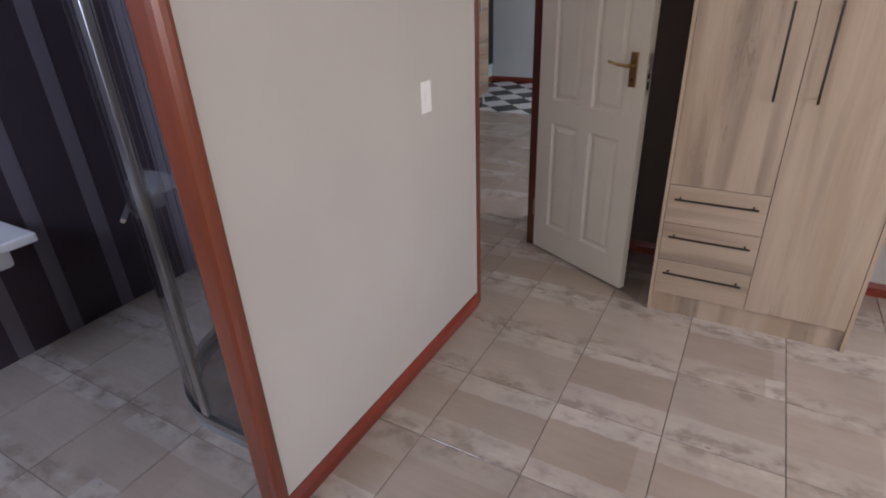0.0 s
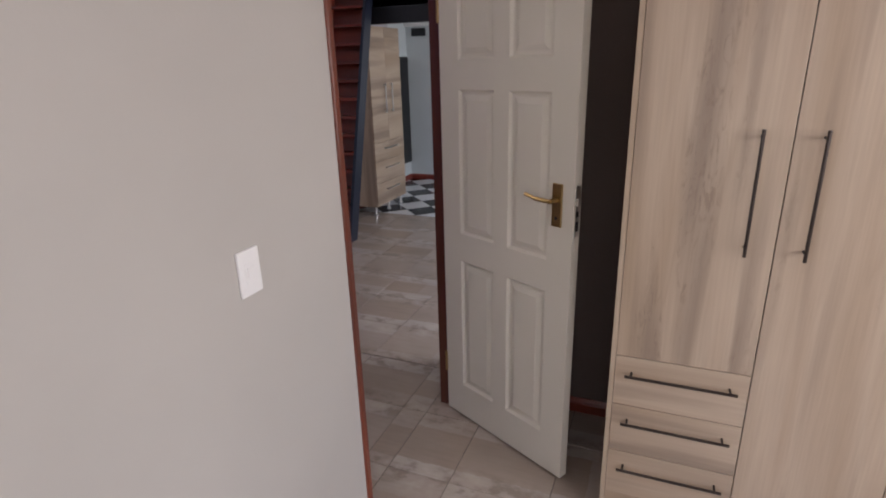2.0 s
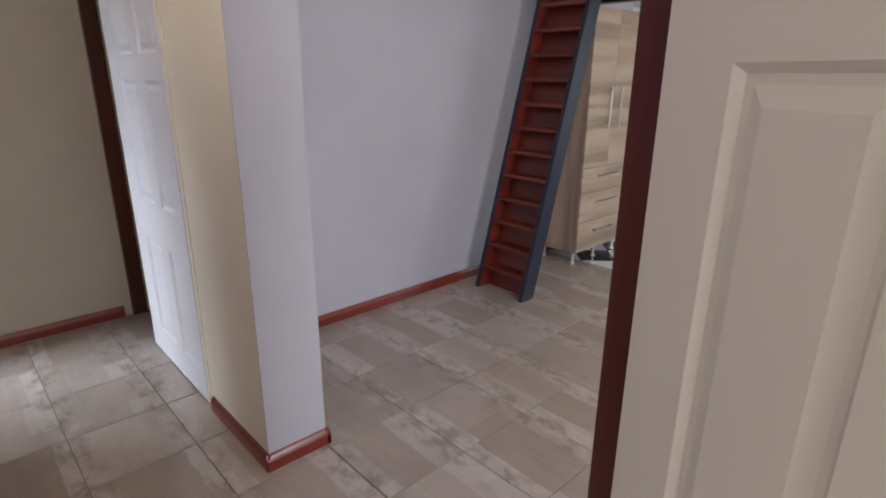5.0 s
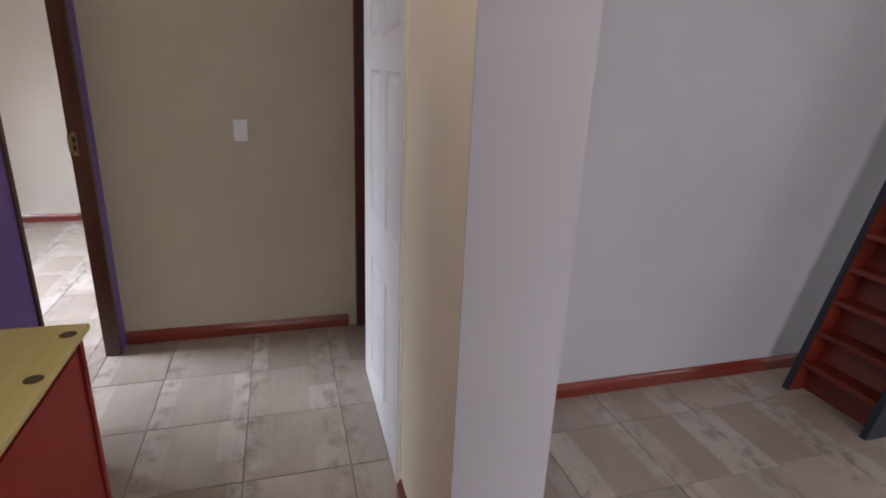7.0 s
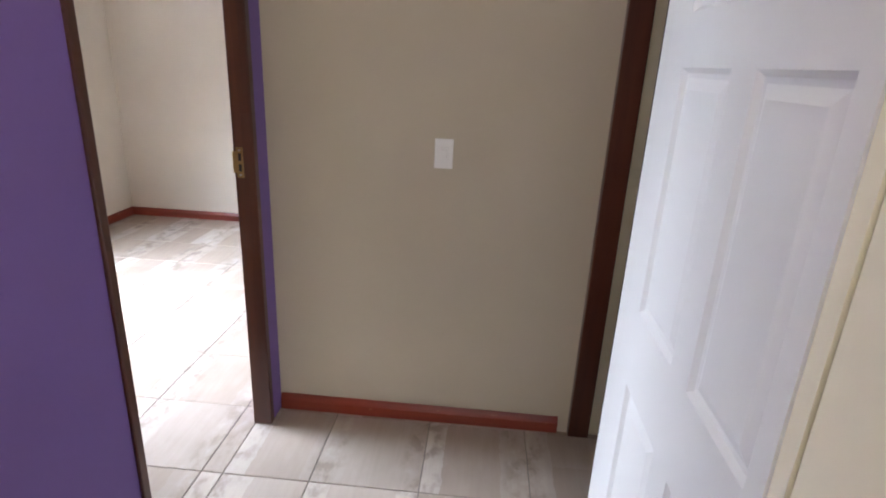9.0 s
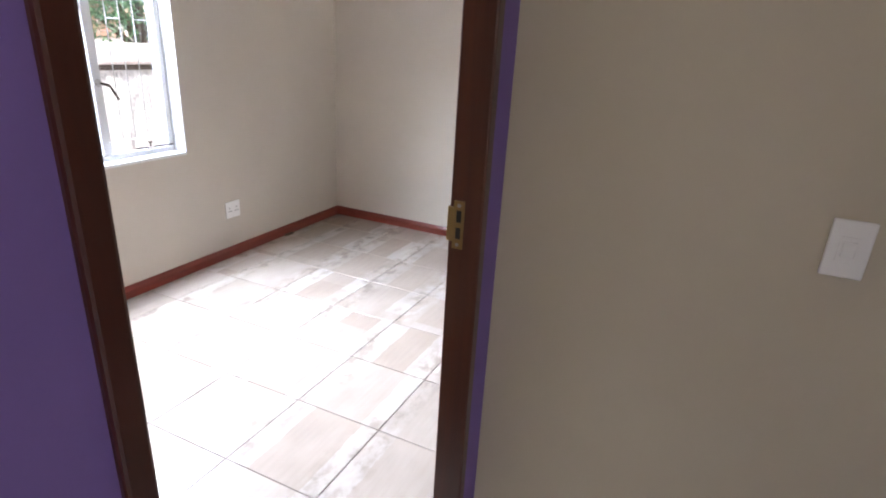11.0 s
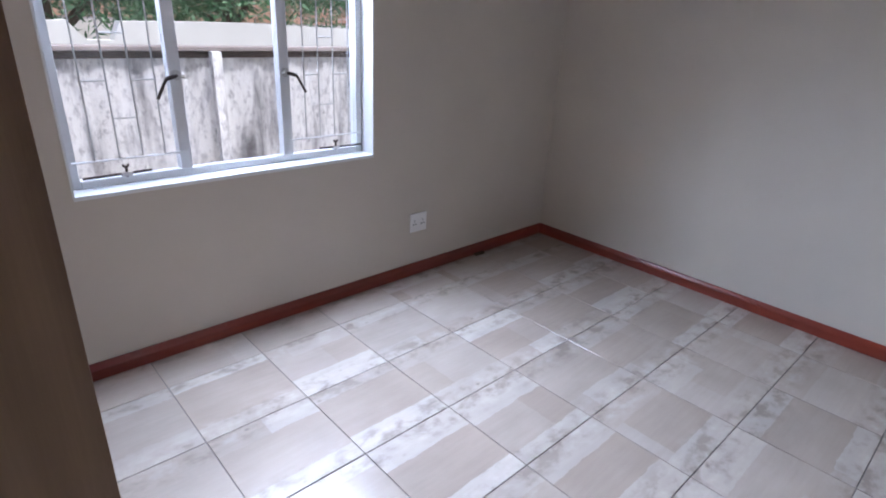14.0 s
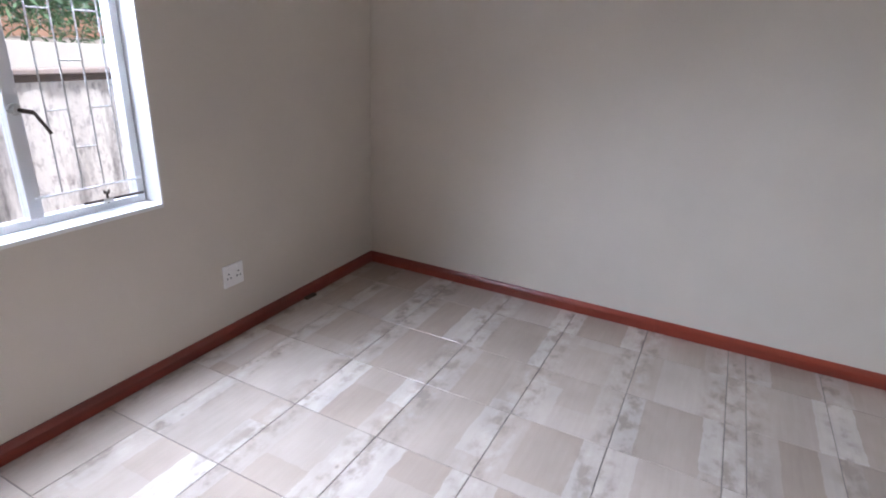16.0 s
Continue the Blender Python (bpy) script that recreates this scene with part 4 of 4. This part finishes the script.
for xs, x0, x1 in (((-3.432, -3.515, -3.598, -3.681), MB + 0.024, FX1 - 0.03), ((-4.318, -4.393, -4.472, -4.555), FX0 + 0.03, MA - 0.024)):
    gr = thing("burglar_bars", pose(0, 0, 0), "white painted steel burglar bars inside the casement", "burglar bars", "burglar bars of the window")
    yb = -0.955
    part("rail", rods(((x0 - 0.02, yb, 0.862), (x1 + 0.02, yb, 0.862), 0.0045, 8)), M_FRAME, gr)
    for x in xs:
        part("bar", rods(((x, yb, 0.862), (x, yb, WZ1 - 0.04), 0.0031, 8)), M_BARS, gr)
    for k in range(3):
        for z in ((1.152, 1.48, 1.80) if k % 2 == 0 else (1.015, 1.316, 1.64)):
            part("cross_bar", rods(((xs[k], yb, z), (xs[k + 1], yb, z), 0.003, 8)), M_BARS, gr)
for x, s in ((MB, 1), (MA, -1)):
    pg = thing("casement_latch", pose(x, FY1 + 0.004, 1.165), "dark metal casement latch on the mullion", "window latch", "casement latches")
    part("boss", rods(((0, 0, 0), (0, 0.012, 0), 0.02, 12), ((0, 0.012, 0), (0, 0.026, 0), 0.013, 12), ((0, 0.016, 0), (-s * 0.03, 0.016, -0.006), 0.007, 8)), M_STEEL, pg, "bright metal latch boss")
    part("lever", rods(((0, 0.02, 0), (s * 0.045, 0.028, -0.012), 0.008), ((s * 0.045, 0.028, -0.012), (s * 0.085, 0.03, -0.085), 0.006)), M_DARK, pg)
for x0, s in ((-3.38, -1), (-4.625, 1)):
    st = thing("casement_stay", pose(x0, FY1 + 0.012, WZ0 + 0.045), "steel casement stay with a thumb screw", "window stay", "casement stays")
    part("arm", rods(((0, 0, 0), (s * 0.24, 0, 0.004), 0.005, 8)), M_DARK, st)
    part("screw", rods(((s * 0.15, 0, -0.012), (s * 0.15, 0, 0.03), 0.005, 8)), M_DARK, st)
    part("knob", rods(((s * 0.15, 0, 0.026), (s * 0.15, 0, 0.032), 0.010, 10), ((s * 0.15 - 0.008, 0, 0.028), (s * 0.15 - 0.009, 0, 0.039), 0.004, 8), ((s * 0.15 + 0.008, 0, 0.028), (s * 0.15 + 0.009, 0, 0.039), 0.004, 8)), M_DARK, st)
    part("slide", block(s * 0.15 - 0.02, s * 0.15 + 0.02, -0.008, 0.008, -0.008, 0.008, bevel=0.002), M_STEEL, st)

# ---- outside ----
solid("ground", block(-60, 60, -80, 60, -0.5, -0.25), M_SOIL, "paved yard and ground around the house", "ground", kind="structure")
fc = thing("garden_fence", pose(0, 0, 0), "weathered whitewashed panel fence with a brown top rail", "fence")
FY = -2.66
bm = bmesh.new()
x, i = -9.0, 0
cols = []
while x < 1.0:
    d = 0.02 * math.sin(i * 1.1)
    cols.append([bm.verts.new((x, FY + d, -0.25)), bm.verts.new((x, FY + d, 1.13))])
    x += 0.055
    i += 1
for a, b in zip(cols, cols[1:]):
    bm.faces.new((a[0], b[0], b[1], a[1]))
bmesh.ops.solidify(bm, geom=bm.faces[:], thickness=0.02)
part("sheeting", bm, M_FENCE, fc, "corrugated whitewashed sheeting with dark streaks")
part("rail", block(-9, 1, FY - 0.03, FY + 0.045, 1.095, 1.138, bevel=0.006), M_RAIL, fc, "weathered brown rail")
part("coping", block(-9, 1, FY - 0.05, FY + 0.07, 1.139, 1.172, bevel=0.008), M_COPING, fc, "stained concrete coping")
for x in (-6.9, -4.55, -2.2, 0.1):
    part("post", block(x - 0.035, x + 0.035, FY + 0.05, FY + 0.11, -0.25, 1.14, bevel=0.006), M_FENCE, fc)

gw = thing("garden_wall", pose(0, 0, 0), "white plastered garden wall with a curved top behind the fence", "wall")
bm = bmesh.new()
x = -14.0
pr = []
while x < 4.0:
    u = (x + 3.9) % 6.0 - 6.0
    z = 1.285 + 0.012 * math.sin(x * 2.1)
    if u > -0.32:
        z = 1.14 + 0.15 * (0.5 + 0.5 * math.cos(math.pi * min(1.0, max(0.0, (-u) / 0.14))))
    pr.append([bm.verts.new((x, yy, zz)) for yy, zz in ((-3.75, -0.25), (-3.75, z), (-3.90, z), (-3.90, -0.25))])
    x += 0.06
for a, b in zip(pr, pr[1:]):
    for k in range(4):
        bm.faces.new((a[k], a[(k + 1) % 4], b[(k + 1) % 4], b[k]))
bm.faces.new(pr[0])
bm.faces.new(pr[-1])
part("plaster_wall", bm, M_OUT_WALL, gw)

nh = thing("neighbour_house", pose(-9.5, -16.0, -0.25), "orange brick neighbouring house with a grey roof", "house")
part("wall", block(-6, 7, -5, 0, 0, 3.0), M_MORTAR, nh)
brick_mesh = mesh_of("brick", block(0, 0.58, 0, 0.03, 0, 0.19), M_BRICK)
for r in range(6, 14):
    for c in range(18):
        b = new("brick", brick_mesh)
        b.parent = nh
        b.location = (-5.9 + c * 0.62 + (0.31 if r % 2 else 0), 0.0, 0.04 + r * 0.21)
part("roof", block(-6.4, 7.4, -5.4, 0.5, 3.0, 3.25, bevel=0.03), M_ROOF, nh)
part("gutter", rods(((-6.4, 0.55, 2.98), (7.4, 0.55, 2.98), 0.07)), M_FRAME, nh)


def tree(x, y, z0, h, r, seed):
    """Tapered trunk, limbs and a crown of many small leaves."""
    rng = random.Random(seed)
    t = thing("tree", pose(x, y, z0), "leafy green garden tree behind the wall", "tree", "trees behind the wall")
    bm = bmesh.new()
    bmesh.ops.create_cone(bm, cap_ends=True, segments=10, radius1=0.16, radius2=0.09, depth=h * 0.6, matrix=Matrix.Translation((0, 0, h * 0.3)))
    part("trunk", bm, M_BARK, t)
    tips = []
    for k in range(9):
        a = k * 2.4 + rng.uniform(-0.3, 0.3)
        p = Vector((0, 0, h * rng.uniform(0.35, 0.6)))
        q = Vector((math.cos(a) * r * rng.uniform(0.4, 0.85), math.sin(a) * r * rng.uniform(0.4, 0.85), h * rng.uniform(0.55, 0.95)))
        tips.append(q)
        bm = bmesh.new()
        m = Matrix.Translation((p + q) / 2) @ (q - p).to_track_quat("Z", "Y").to_matrix().to_4x4()
        bmesh.ops.create_cone(bm, cap_ends=True, segments=7, radius1=0.06, radius2=0.02, depth=(q - p).length, matrix=m)
        part("limb", bm, M_BARK, t)
    verts, faces = [], []
    for k in range(11000):
        c = rng.choice(tips) + Vector((rng.gauss(0, r * 0.24), rng.gauss(0, r * 0.24), rng.gauss(-0.1, r * 0.2)))
        d = Vector((rng.gauss(0, 1), rng.gauss(0, 1), rng.gauss(-0.5, 0.6))).normalized()
        s = d.cross(Vector((rng.gauss(0, 1), rng.gauss(0, 1), rng.gauss(0, 1)))).normalized()
        L, wd = rng.uniform(0.09, 0.19), rng.uniform(0.010, 0.019)
        i0 = len(verts)
        verts += [c, c + d * L * 0.5 + s * wd, c + d * L, c + d * L * 0.5 - s * wd]
        faces.append((i0, i0 + 1, i0 + 2, i0 + 3))
    me = bpy.data.meshes.new("crown")
    me.from_pydata([tuple(v) for v in verts], [], faces)
    me.materials.append(M_LEAF)
    cr = new("crown", me)
    cr.parent = t
    return t


for k, (x, y, h, r) in enumerate(((-4.2, -6.6, 3.2, 1.5), (-6.6, -7.2, 3.4, 1.5), (-9.4, -7.4, 3.6, 1.7), (-2.2, -6.4, 3.0, 1.4))):
    tree(x, y, -0.25, h, r, k + 3)

solid("wood_offcut", block(-5.52, -5.44, B2S + 0.017, B2S + 0.045, 0.0, 0.012, bevel=0.003), M_BARK, "small dark wood offcut lying by the skirting", "offcut")
